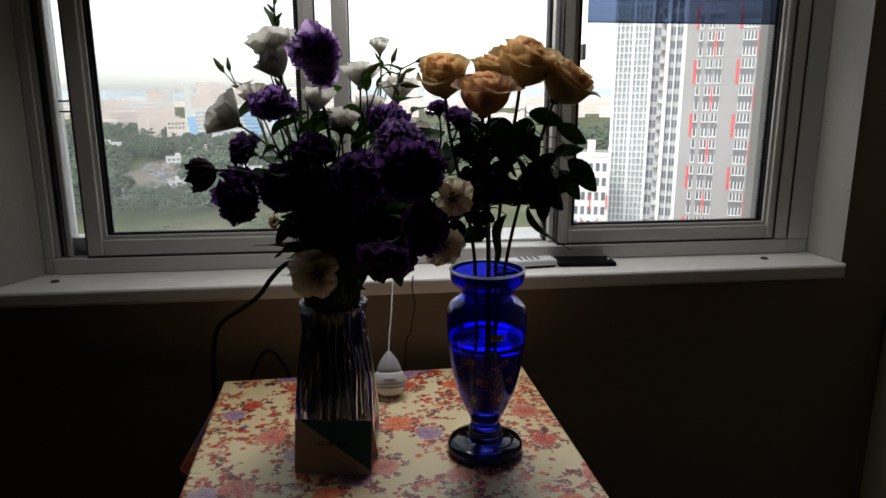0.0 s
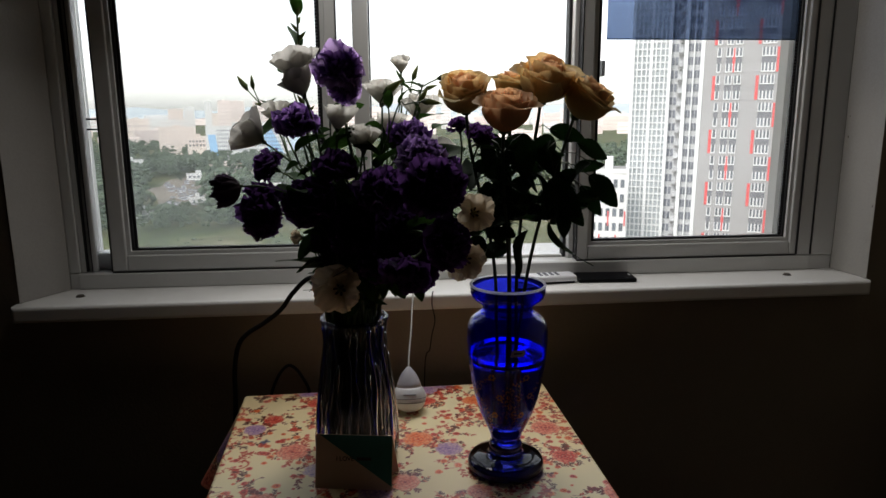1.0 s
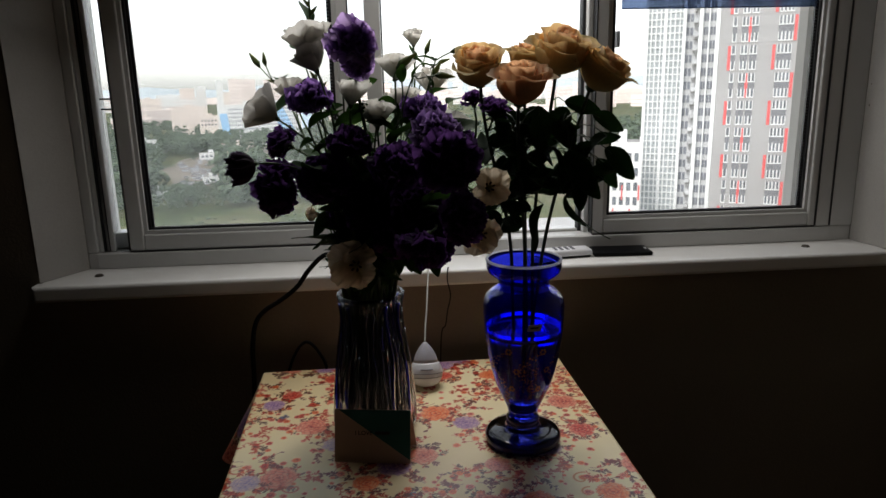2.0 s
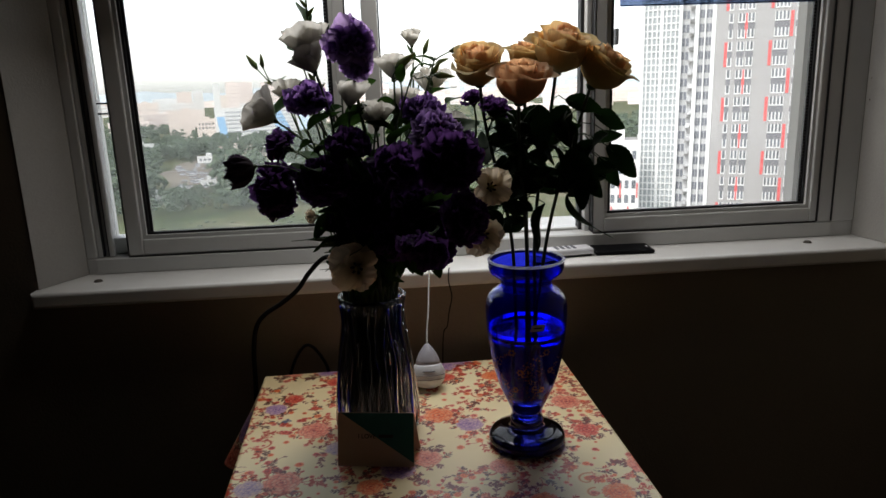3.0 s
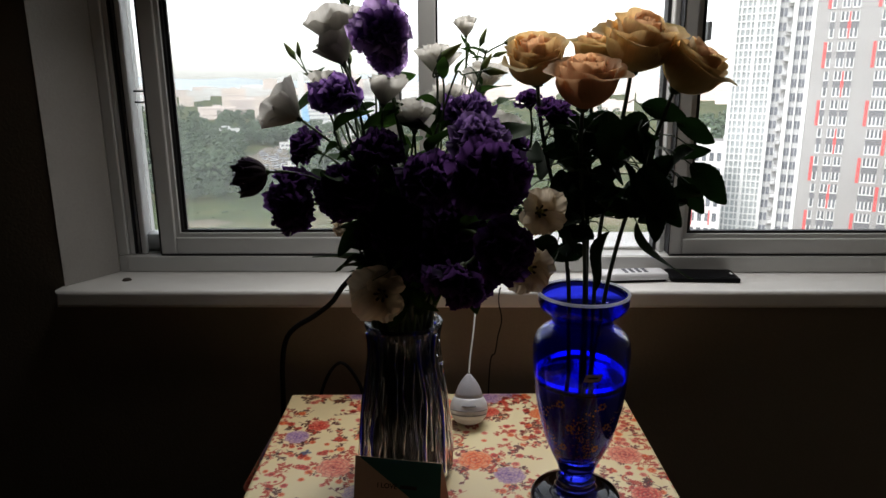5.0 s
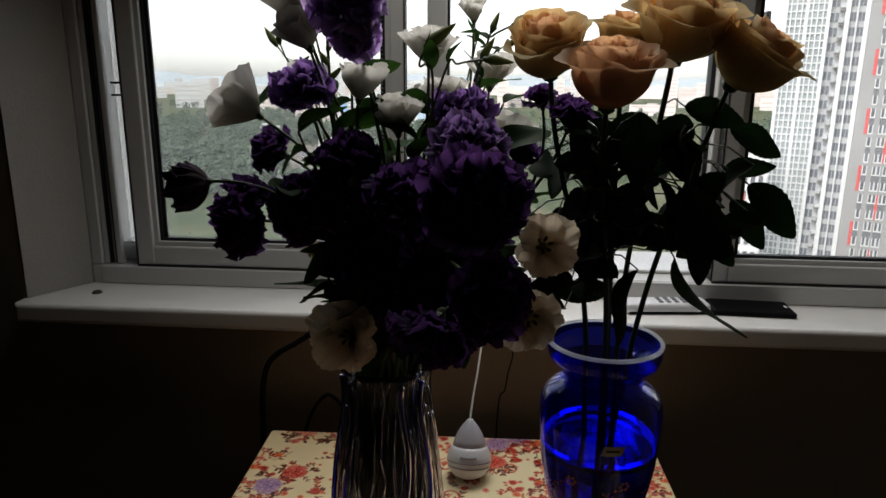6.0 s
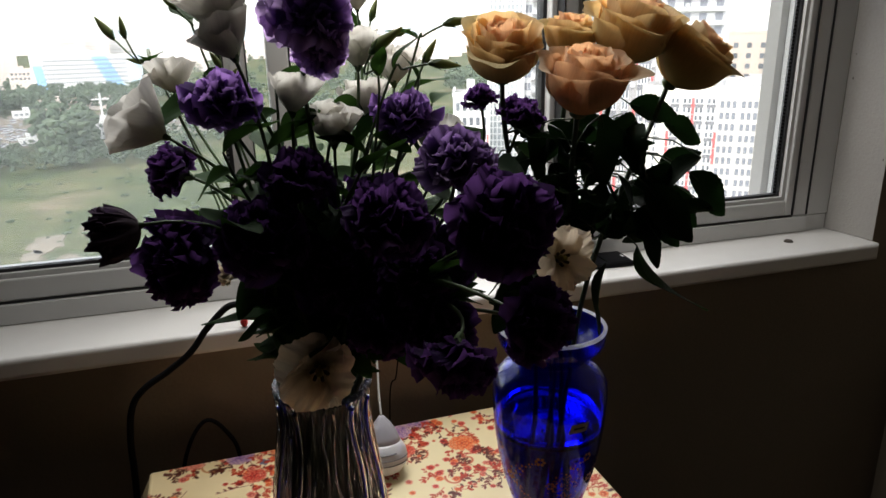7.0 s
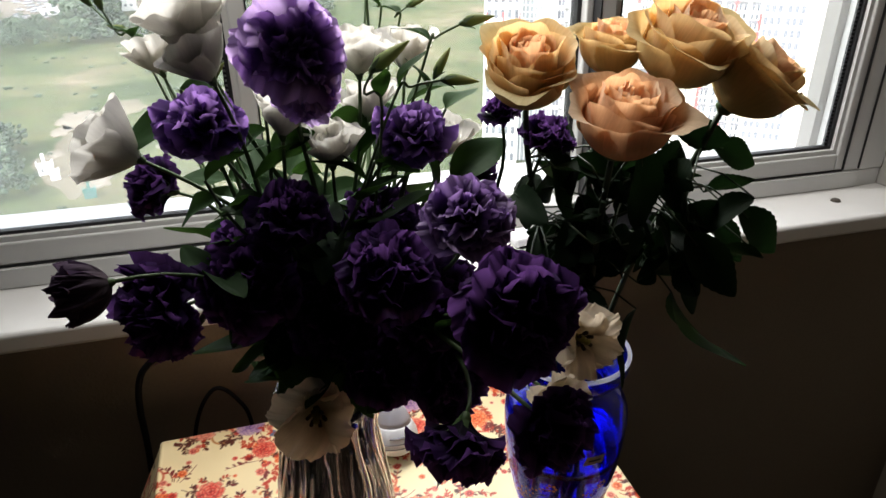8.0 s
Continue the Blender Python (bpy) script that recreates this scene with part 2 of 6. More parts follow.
# facade_pink and haze_window are paled: distance haze put into the colour
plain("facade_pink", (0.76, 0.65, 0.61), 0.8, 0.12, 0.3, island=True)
plain("facade_blue", (0.30, 0.52, 0.78), 0.6, 0.1, 0.6)
plain("facade_pale_blue", (0.55, 0.68, 0.80), 0.6, 0.06, 0.6)
plain("spandrel", (0.15, 0.15, 0.165), 0.6, 0.15, 2)
plain("red_panel", (0.62, 0.09, 0.09), 0.6, 0.1, 2)
plain("far_window", (0.13, 0.14, 0.16), 0.2, 0.2, 1, island=True)
plain("dim_window", (0.16, 0.17, 0.20), 0.5, 0.1, 1)
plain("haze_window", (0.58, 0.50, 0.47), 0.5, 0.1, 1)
plain("far_frame", (0.72, 0.72, 0.72), 0.6, 0.05, 2)
plain("curtain_wall", (0.34, 0.37, 0.38), 0.4, 0.2, 0.5)
plain("roof_grey", (0.30, 0.29, 0.28), 0.9, 0.2, 0.5)
plain("roof_red", (0.36, 0.18, 0.12), 0.9, 0.2, 0.5)
plain("unit_grey", (0.45, 0.45, 0.46), 0.6, 0.2, 2, island=True)
plain("car_paint", (0.45, 0.45, 0.47), 0.35, 0.1, 2, island=True)
plain("asphalt", (0.19, 0.165, 0.135), 0.95, 0.3, 0.12, spec=0.1)
plain("soil", (0.16, 0.14, 0.10), 0.95, 0.35, 0.25, spec=0.1)
# the hill's pale blue-grey is distance haze put into its colour
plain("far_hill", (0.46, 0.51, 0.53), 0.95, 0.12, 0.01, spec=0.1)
plain("teal_sheet", (0.05, 0.15, 0.13), 0.6, 0.1, 2)
plain("sand", (0.20, 0.17, 0.13), 0.95, 0.25, 0.12)

n_tree = Nodes("foliage")
g_isl = n_tree.add("ShaderNodeNewGeometry")
t_col = n_tree.ramp(g_isl.outputs["Random Per Island"], [(0.0, (0.050, 0.080, 0.052)), (0.5, (0.085, 0.120, 0.075)), (1.0, (0.120, 0.155, 0.095))])
n_tree.link(n_tree.mix(n_tree.ramp(n_tree.noise(0.5, 4), [(0.35, (0.55, 0.55, 0.55)), (0.7, (1, 1, 1))]), (0.02, 0.035, 0.015), t_col), n_tree.bsdf.inputs["Base Color"])
n_tree.bsdf.inputs["Roughness"].default_value = 0.9
MATS["foliage"] = n_tree.mat

n_gr = Nodes("field")
gcol = n_gr.ramp(n_gr.noise(0.022, 6, 0.6), [(0.30, (0.040, 0.060, 0.022)), (0.46, (0.068, 0.090, 0.034)), (0.58, (0.115, 0.118, 0.055)), (0.70, (0.22, 0.18, 0.12))])
gfine = n_gr.ramp(n_gr.noise(0.16, 2, 0.5), [(0.3, (0.72, 0.72, 0.72)), (0.7, (1.1, 1.1, 1.1))])
n_gr.link(n_gr.mix(1.0, gcol, gfine, "MULTIPLY"), n_gr.bsdf.inputs["Base Color"])
n_gr.bsdf.inputs["Roughness"].default_value = 0.95
n_gr.bsdf.inputs["Specular IOR Level"].default_value = 0.1
MATS["field"] = n_gr.mat


# ---- mesh helpers ----
def mesh_of(name, verts, faces, mat, uvs=None, smooth=False):
    me = bpy.data.meshes.new(name)
    me.from_pydata([tuple(v) for v in verts], [], [tuple(f) for f in faces])
    if uvs is not None:
        layer = me.uv_layers.new(name="UVMap")
        ids = np.zeros(len(me.loops), dtype=np.int32)
        me.loops.foreach_get("vertex_index", ids)
        layer.data.foreach_set("uv", np.asarray(uvs, dtype=np.float32)[ids].ravel())
    if smooth:
        me.polygons.foreach_set("use_smooth", [True] * len(me.polygons))
    me.materials.append(MATS[mat])
    me.update()
    return me


def bm_mesh(name, bm, mat, smooth=False):
    bmesh.ops.recalc_face_normals(bm, faces=bm.faces)
    me = bpy.data.meshes.new(name)
    bm.to_mesh(me)
    bm.free()
    if smooth:
        me.polygons.foreach_set("use_smooth", [True] * len(me.polygons))
    me.materials.append(MATS[mat])
    return me


def under(ob, parent):
    ob.parent = parent
    return ob


def part(name, bm, mat, parent, label="", smooth=False, at=None):
    """Links a bmesh or a finished mesh as one object under a thing or a part."""
    me = bm if isinstance(bm, bpy.types.Mesh) else bm_mesh(name, bm, mat, smooth)
    ob = new(name, me)
    ob.parent = parent
    if at is not None:
        ob.matrix_basis = at
    if label:
        ob["label"] = label
    return ob


def thing(name, label, category, group="", kind="", at=None, bm=None, mat=None, smooth=False):
    """A top-level thing: an Empty at its base, or one mesh."""
    if bm is None:
        ob = new(name)
        ob.empty_display_size = 0.02
    else:
        ob = new(name, bm if isinstance(bm, bpy.types.Mesh) else bm_mesh(name, bm, mat, smooth))
    if at is not None:
        ob.matrix_basis = at
    return tagged(ob, label, category, group, kind)


def box(bm, x0, x1, y0, y1, z0, z1, bevel=0.0, seg=1):
    r = bmesh.ops.create_cube(bm, size=1.0, matrix=Matrix.Translation(((x0 + x1) / 2, (y0 + y1) / 2, (z0 + z1) / 2)) @ Matrix.Diagonal((x1 - x0, y1 - y0, z1 - z0, 1)))
    if bevel:
        edges = list({e for v in r["verts"] for e in v.link_edges})
        bmesh.ops.bevel(bm, geom=edges, offset=bevel, segments=seg, profile=0.5, affect="EDGES")
    return bm


def boxed(x0, x1, y0, y1, z0, z1, bevel=0.0, seg=1):
    return box(bmesh.new(), x0, x1, y0, y1, z0, z1, bevel, seg)


def lathe(profile, n=48, ripple=None):
    """Verts and faces of a turned form from (radius, height) pairs; ripple(angle, i) scales the radius."""
    verts, faces = [], []
    for i, (r, z) in enumerate(profile):
        for k in range(n):
            a = 2 * math.pi * k / n
            q = r * (ripple(a, i) if ripple else 1.0)
            verts.append((q * math.cos(a), q * math.sin(a), z))
    for i in range(len(profile) - 1):
        for k in range(n):
            a, b = i * n + k, i * n + (k + 1) % n
            faces.append((a, b, b + n, a + n))
    faces.append(tuple(reversed(range(n))))
    faces.append(tuple(range((len(profile) - 1) * n, len(profile) * n)))
    return verts, faces


def tube(points, radius, n=7, taper=1.0):
    """Verts, faces and uvs of a round cord along the points."""
    pts = [Vector(p) for p in points]
    verts, faces, uvs = [], [], []
    up = Vector((0.31, 0.17, 0.93))
    for i, p in enumerate(pts):
        d = (pts[min(i + 1, len(pts) - 1)] - pts[max(i - 1, 0)]).normalized()
        s = d.cross(up)
        s = s.normalized() if s.length > 1e-4 else Vector((1, 0, 0))
        u = s.cross(d)
        f = i / (len(pts) - 1)
        r = radius * (1 + (taper - 1) * f)
        for k in range(n):
            a = 2 * math.pi * k / n
            verts.append(p + s * (r * math.cos(a)) + u * (r * math.sin(a)))
            uvs.append((k / n, f))
    for i in range(len(pts) - 1):
        for k in range(n):
            a, b = i * n + k, i * n + (k + 1) % n
            faces.append((a, b, b + n, a + n))
    faces.append(tuple(reversed(range(n))))
    faces.append(tuple(range((len(pts) - 1) * n, len(pts) * n)))
    return verts, faces, uvs


def bezier(p0, p1, p2, p3, n=14):
    p0, p1, p2, p3 = Vector(p0), Vector(p1), Vector(p2), Vector(p3)
    out = []
    for i in range(n + 1):
        t = i / n
        out.append(p0 * (1 - t) ** 3 + p1 * (3 * t * (1 - t) ** 2) + p2 * (3 * t * t * (1 - t)) + p3 * t ** 3)
    return out


def spline(points, n=8):
    """A smooth run through the points."""
    p = [Vector(q) for q in points]
    p = [p[0] * 2 - p[1]] + p + [p[-1] * 2 - p[-2]]
    out = []
    for i in range(1, len(p) - 2):
        for k in range(n):
            t = k / n
            out.append(0.5 * ((2 * p[i]) + (p[i + 1] - p[i - 1]) * t + (2 * p[i - 1] - 5 * p[i] + 4 * p[i + 1] - p[i + 2]) * t * t + (3 * p[i] - p[i - 1] - 3 * p[i + 1] + p[i + 2]) * t ** 3))
    out.append(p[-2])
    return out


def grid_mesh(name, fn, nu, nv, mat, smooth=True):
    """A sheet fn(u, v), u in -1..1, v in 0..1."""
    verts, faces, uvs = [], [], []
    for j in range(nv + 1):
        for i in range(nu + 1):
            u, v = -1 + 2 * i / nu, j / nv
            verts.append(fn(u, v))
            uvs.append((i / nu, v))
    w = nu + 1
    for j in range(nv):
        for i in range(nu):
            a = j * w + i
            faces.append((a, a + 1, a + 1 + w, a + w))
    return mesh_of(name, verts, faces, mat, uvs, smooth)


def facing(at, axis, spin=0.0):
    """The pose whose local z runs along axis."""
    q = Vector(axis).normalized().to_track_quat("Z", "Y")
    return Matrix.Translation(at) @ q.to_matrix().to_4x4() @ Matrix.Rotation(spin, 4, "Z")

# ---- the room ----
WALL_Y, FRAME_Y, SILL_Z = 0.085, 0.197, 0.95
WIN_L, WIN_R, WIN_TOP = -0.80, 1.150, 2.15
# ROOM_L and ROOM_B lie far off, out of view, to weaken bounced light
ROOM_L, ROOM_R, ROOM_B, ROOM_T = -4.4, 1.292, -5.6, 2.62

thing("floor", "unseen wooden floor, dark brown to limit bounced light", "floor", kind="structure", bm=boxed(ROOM_L - 0.2, ROOM_R + 0.2, ROOM_B - 0.2, WALL_Y + 0.32, -0.12, 0.0), mat="floor_wood")
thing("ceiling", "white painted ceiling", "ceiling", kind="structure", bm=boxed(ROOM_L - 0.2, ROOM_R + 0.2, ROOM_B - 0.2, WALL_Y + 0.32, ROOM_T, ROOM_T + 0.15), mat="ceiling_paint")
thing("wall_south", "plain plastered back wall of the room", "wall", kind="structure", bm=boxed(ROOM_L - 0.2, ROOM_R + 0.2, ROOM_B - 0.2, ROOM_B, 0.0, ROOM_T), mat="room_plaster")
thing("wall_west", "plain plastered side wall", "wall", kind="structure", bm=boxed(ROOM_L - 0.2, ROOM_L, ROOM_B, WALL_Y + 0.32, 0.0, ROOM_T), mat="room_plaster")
thing("wall_east", "dark papered side wall beside the window", "wall", kind="structure", bm=boxed(ROOM_R, ROOM_R + 0.2, ROOM_B, WALL_Y + 0.32, 0.0, ROOM_T), mat="wallpaper")

wall = thing("wall_north", "beige papered window wall with a deep opening", "wall", kind="structure")
y0, y1 = WALL_Y, WALL_Y + 0.30
part("wall_panel", boxed(ROOM_L, ROOM_R, y0, y1, 0.0, SILL_Z - 0.037), "wallpaper", wall)
part("wall_panel", boxed(ROOM_L, ROOM_R, y0, y1, WIN_TOP, ROOM_T), "wallpaper", wall)
part("wall_panel", boxed(ROOM_L, WIN_L, y0, y1, SILL_Z - 0.037, WIN_TOP), "wallpaper", wall)
part("wall_panel", boxed(WIN_R, ROOM_R, y0, y1, SILL_Z - 0.037, WIN_TOP), "wallpaper", wall)


def prism(plan, z0, z1):
    bm = bmesh.new()
    lo = [bm.verts.new((x, y, z0)) for x, y in plan]
    hi = [bm.verts.new((x, y, z1)) for x, y in plan]
    bm.faces.new(lo[::-1])
    bm.faces.new(hi)
    for i in range(len(plan)):
        j = (i + 1) % len(plan)
        bm.faces.new((lo[i], lo[j], hi[j], hi[i]))
    return bm


reveal_r = thing("window_reveal", "white plastered window reveal, slightly marked", "reveal", group="window reveals", kind="structure",
                 bm=prism([(WIN_R - 0.002, WALL_Y - 0.002), (WIN_R - 0.002, FRAME_Y + 0.06), (1.131, FRAME_Y + 0.06), (1.131, FRAME_Y - 0.004)], SILL_Z + 0.001, WIN_TOP - 0.003), mat="plaster_white")
thing("window_reveal", "white plastered window reveal, slightly marked", "reveal", group="window reveals", kind="structure",
                 bm=prism([(WIN_L + 0.002, WALL_Y - 0.002), (-0.738, FRAME_Y - 0.004), (-0.738, FRAME_Y + 0.06), (WIN_L + 0.002, FRAME_Y + 0.06)], SILL_Z + 0.001, WIN_TOP - 0.003), mat="plaster_white")
marks = bmesh.new()
for mx, my, mz, ms in ((1.1330, 0.183, 1.285, 0.003), (1.1328, 0.184, 1.335, 0.0022), (1.1475, 0.09, 1.125, 0.003)):
    bmesh.ops.create_icosphere(marks, subdivisions=1, radius=ms, matrix=Matrix.Translation((mx, my, mz)) @ Matrix.Diagonal((0.4, 0.6, 1.3, 1)))
part("stain", marks, "stain", reveal_r, "small dark chips in the plaster")

# sill with a rounded nose and two screw caps
sill = thing("window_sill", "white plastic window sill with a rounded front edge", "window sill", kind="structure")
sb = prism([(WIN_L - 0.004, 0.050), (WIN_R - 0.001, 0.062), (WIN_R - 0.001, WALL_Y - 0.001), (WIN_R - 0.004, WALL_Y), (WIN_R - 0.004, FRAME_Y + 0.02), (WIN_L + 0.004, FRAME_Y + 0.02), (WIN_L + 0.004, WALL_Y), (WIN_L - 0.004, WALL_Y - 0.001)], SILL_Z - 0.036, SILL_Z)
nose = [e for e in sb.edges if all(v.co.y < 0.07 for v in e.verts)]
bmesh.ops.bevel(sb, geom=nose, offset=0.008, segments=4, profile=0.5, affect="EDGES")
part("sill_board", sb, "pvc_sill", sill)
for sx, sy in ((-0.691, 0.129), (0.981, 0.140)):
    cap = bmesh.new()
    bmesh.ops.create_cone(cap, cap_ends=True, segments=14, radius1=0.010, radius2=0.007, depth=0.004, matrix=Matrix.Translation((sx, sy, SILL_Z + 0.002)))
    part("screw_cap", cap, "stain", sill, "dark screw hole in the sill")

# ---- the window ----
win = thing("window_1", "white plastic window with two sliding sashes and a fixed pane", "window", kind="structure")
FL, FR = -0.738, 1.131
FT = WIN_TOP - 0.004


def profile_bar(name, parent, x0, x1, y0, y1, z0, z1, mat="pvc_white", bevel=0.003):
    return part(name, boxed(x0, x1, y0, y1, z0, z1, bevel, 2), mat, parent)


# outer fixed frame: bottom rail, jambs with stepped tracks, head
fr = part("window_frame", boxed(FL, FR, FRAME_Y, FRAME_Y + 0.09, SILL_Z - 0.01, 0.987, 0.002), "pvc_white", win)
profile_bar("frame_lip", fr, -0.716, 1.0715, FRAME_Y - 0.0055, FRAME_Y + 0.001, SILL_Z + 0.0012, 0.9855, bevel=0.0015)
profile_bar("jamb", fr, FL, -0.714, FRAME_Y, FRAME_Y + 0.09, 0.9875, FT)
profile_bar("jamb", fr, -0.7135, -0.700, FRAME_Y + 0.004, FRAME_Y + 0.09, 0.9875, FT)
profile_bar("track", fr, -0.6995, -0.690, FRAME_Y + 0.014, FRAME_Y + 0.09, 0.9875, FT)
profile_bar("track", fr, -0.6895, -0.678, FRAME_Y + 0.008, FRAME_Y + 0.022, 0.9875, FT)
profile_bar("track", fr, -0.7135, -0.640, FRAME_Y + 0.040, FRAME_Y + 0.09, 0.9872, 1.026)
profile_bar("jamb", fr, 1.0725, FR, FRAME_Y - 0.003, FRAME_Y + 0.09, 0.9875, FT)
profile_bar("jamb", fr, 1.037, 1.072, FRAME_Y - 0.001, FRAME_Y + 0.09, 0.9875, FT)
profile_bar("head", fr, -0.640, 1.0365, FRAME_Y, FRAME_Y + 0.09, FT - 0.045, FT)


def sash(name, x0, x1, z0, z1, y, stile_l, stile_r, rail, parent):
    """One sash: four bars, a bead and a black gasket round a double pane with a perforated spacer."""
    s = part(name, boxed(x0, x0 + stile_l, y, y + 0.045, z0, z1, 0.003, 2), "pvc_white", parent)
    profile_bar("stile", s, x1 - stile_r, x1, y, y + 0.045, z0, z1)
    profile_bar("rail", s, x0 + stile_l, x1 - stile_r, y + 0.0005, y + 0.045, z0, z0 + rail)
    profile_bar("rail", s, x0 + stile_l, x1 - stile_r, y + 0.0005, y + 0.045, z1 - rail, z1)
    gx0, gx1, gz0, gz1 = x0 + stile_l, x1 - stile_r, z0 + rail, z1 - rail
    for nm, w, mat, ya, yb in (("bead", 0.009, "pvc_white", y + 0.006, y + 0.030), ("gasket", 0.0145, "gasket", y + 0.014, y + 0.029)):
        bm = bmesh.new()
        box(bm, gx0, gx0 + w, ya, yb, gz0, gz1)
        box(bm, gx1 - w, gx1, ya, yb, gz0, gz1)
        box(bm, gx0 + w, gx1 - w, ya, yb, gz0, gz0 + w)
        box(bm, gx0 + w, gx1 - w, ya, yb, gz1 - w, gz1)
        part(nm, bm, mat, s)
    bm = bmesh.new()
    box(bm, gx0 + 0.0146, gx0 + 0.0205, y + 0.021, y + 0.028, gz0 + 0.0146, gz1 - 0.0146)
    box(bm, gx1 - 0.0205, gx1 - 0.0146, y + 0.021, y + 0.028, gz0 + 0.0146, gz1 - 0.0146)
    sp = part("spacer", bm, "gasket", s, "dark perforated spacer between the panes")
    dots = bmesh.new()
    for k in range(int((gz1 - gz0 - 0.04) / 0.0075)):
        zz = gz0 + 0.02 + 0.0075 * k
        box(dots, gx1 - 0.0190, gx1 - 0.0160, y + 0.0203, y + 0.0209, zz, zz + 0.0035)
    holes = part("spacer_holes", dots, "alu_spacer", sp, "row of small bright holes")
    holes["kind"] = "stuff"
    bm = boxed(gx0 + 0.003, gx1 - 0.003, y + 0.0215, y + 0.0245, gz0 + 0.003, gz1 - 0.003)
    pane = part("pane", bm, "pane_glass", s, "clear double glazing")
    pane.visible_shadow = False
    return s


SASH_Z0 = 0.9885
sash("sash", -0.642, -0.109, SASH_Z0, FT - 0.047, FRAME_Y + 0.002, 0.034, 0.026, 0.038, win)
sash("sash", 0.463, 1.0355, SASH_Z0, FT - 0.047, FRAME_Y + 0.002, 0.0285, 0.019, 0.035, win)
# the fixed outer pane seen in the middle and in the gap beside the open sash
fx = part("fixed_light", boxed(-0.073, -0.036, FRAME_Y + 0.050, FRAME_Y + 0.088, 0.9875, FT - 0.046, 0.003, 2), "pvc_white", win)
profile_bar("mullion", fx, 0.449, 0.4625, FRAME_Y + 0.030, FRAME_Y + 0.088, 0.9875, FT - 0.046)
part("gasket", boxed(0.441, 0.4485, FRAME_Y + 0.050, FRAME_Y + 0.080, 0.9875, FT - 0.046), "gasket", fx)
part("gasket", boxed(-0.0355, -0.032, FRAME_Y + 0.055, FRAME_Y + 0.080, 0.9875, FT - 0.046), "gasket", fx)
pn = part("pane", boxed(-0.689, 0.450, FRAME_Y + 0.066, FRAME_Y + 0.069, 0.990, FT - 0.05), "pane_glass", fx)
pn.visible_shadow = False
profile_bar("rail", fx, -0.635, 0.440, FRAME_Y + 0.0505, FRAME_Y + 0.0885, 0.98755, 0.994)
# dark joint lines: sash rails on the frame, jamb seals
for jx0, jx1, jz0, jz1, jy in ((-0.642, -0.110, 0.9868, 0.9886, 0.0), (0.464, 1.035, 0.9868, 0.9886, 0.0)):
    part("seal", boxed(jx0, jx1, FRAME_Y - 0.0005 + jy, FRAME_Y + 0.006, jz0, jz1), "gasket", win, "thin black rubber seal")
for jx, ja, jb in ((-0.7000, 0.0038, 0.02), (-0.6895, 0.0078, 0.02), (-0.6425, 0.001, 0.03), (-0.1085, 0.0015, 0.03), (0.4626, 0.0015, 0.03), (1.0360, -0.0012, 0.02), (1.0722, -0.0034, 0.02)):
    part("seal", boxed(jx - 0.0011, jx + 0.0011, FRAME_Y + ja, FRAME_Y + jb, 0.990, FT - 0.05), "gasket", win, "thin black rubber seal")
for jx0, jx1, jz in ((-0.608, -0.135, 1.0265), (0.4915, 1.0165, 1.0235)):
    part("seal", boxed(jx0, jx1, FRAME_Y + 0.0055, FRAME_Y + 0.02, jz - 0.012, jz - 0.0108), "gasket", win, "thin black rubber seal")
# latches: one on the right sash, one in the left gap
part("latch", boxed(0.519, 0.527, FRAME_Y + 0.03, FRAME_Y + 0.06, 1.432, 1.469, 0.002), "latch_metal", win, "small dark window latch")
lt2 = part("latch", boxed(-0.677, -0.640, FRAME_Y + 0.028, FRAME_Y + 0.036, 1.337, 1.341), "latch_metal", win, "small dark window latch")
part("latch_pin", boxed(-0.677, -0.640, FRAME_Y + 0.028, FRAME_Y + 0.036, 1.314, 1.318), "latch_metal", lt2)
# outer reveal seen past the glass, lit by the sky
part("outer_reveal", boxed(1.020, 1.20, FRAME_Y + 0.0905, FRAME_Y + 0.128, 0.90, WIN_TOP + 0.1), "plaster_white", win, "bright outer reveal beside the pane")
part("outer_sill", prism([(-0.9, FRAME_Y + 0.091), (1.019, FRAME_Y + 0.091), (1.019, FRAME_Y + 0.22), (-0.9, FRAME_Y + 0.22)], 0.955, 0.990), "facade_white", win, "pale metal outer sill")

# blue film at the top of the right pane
film = thing("tinted_film", "translucent blue-grey sun film stuck on the window pane", "window film")
part("sheet", boxed(0.523, 0.995, FRAME_Y + 0.0165, FRAME_Y + 0.0175, 1.516, 2.02), "tint_film", film)
part("hem", boxed(0.523, 0.995, FRAME_Y + 0.0160, FRAME_Y + 0.0164, 1.5152, 1.5185), "tint_film", film)

# ---- things on the sill ----
ph = thing("mobile_phone", "black mobile phone lying flat on the window sill", "phone", at=pose(0.520, 0.150, SILL_Z + 0.0005, 0, 0, -3))
part("body", boxed(-0.070, 0.070, -0.035, 0.035, 0.0, 0.010, 0.004, 3), "black_plastic", ph)
part("screen", boxed(-0.064, 0.064, -0.031, 0.031, 0.0101, 0.0106), "screen_glass", ph)
part("home_key", boxed(0.058, 0.062, -0.006, 0.006, 0.0107, 0.0112), "white_plastic", ph)

rc = thing("handset", "white plastic cordless handset lying on the window sill", "handset", at=pose(0.372, 0.138, SILL_Z + 0.0005, 0, 0, 6))
hb = bmesh.new()
box(hb, -0.080, 0.072, -0.024, 0.024, 0.0, 0.019, 0.007, 3)
part("shell", hb, "white_plastic", rc, smooth=True)
part("underside", boxed(-0.074, 0.066, -0.0245, 0.0245, 0.0005, 0.006, 0.002), "black_plastic", rc)
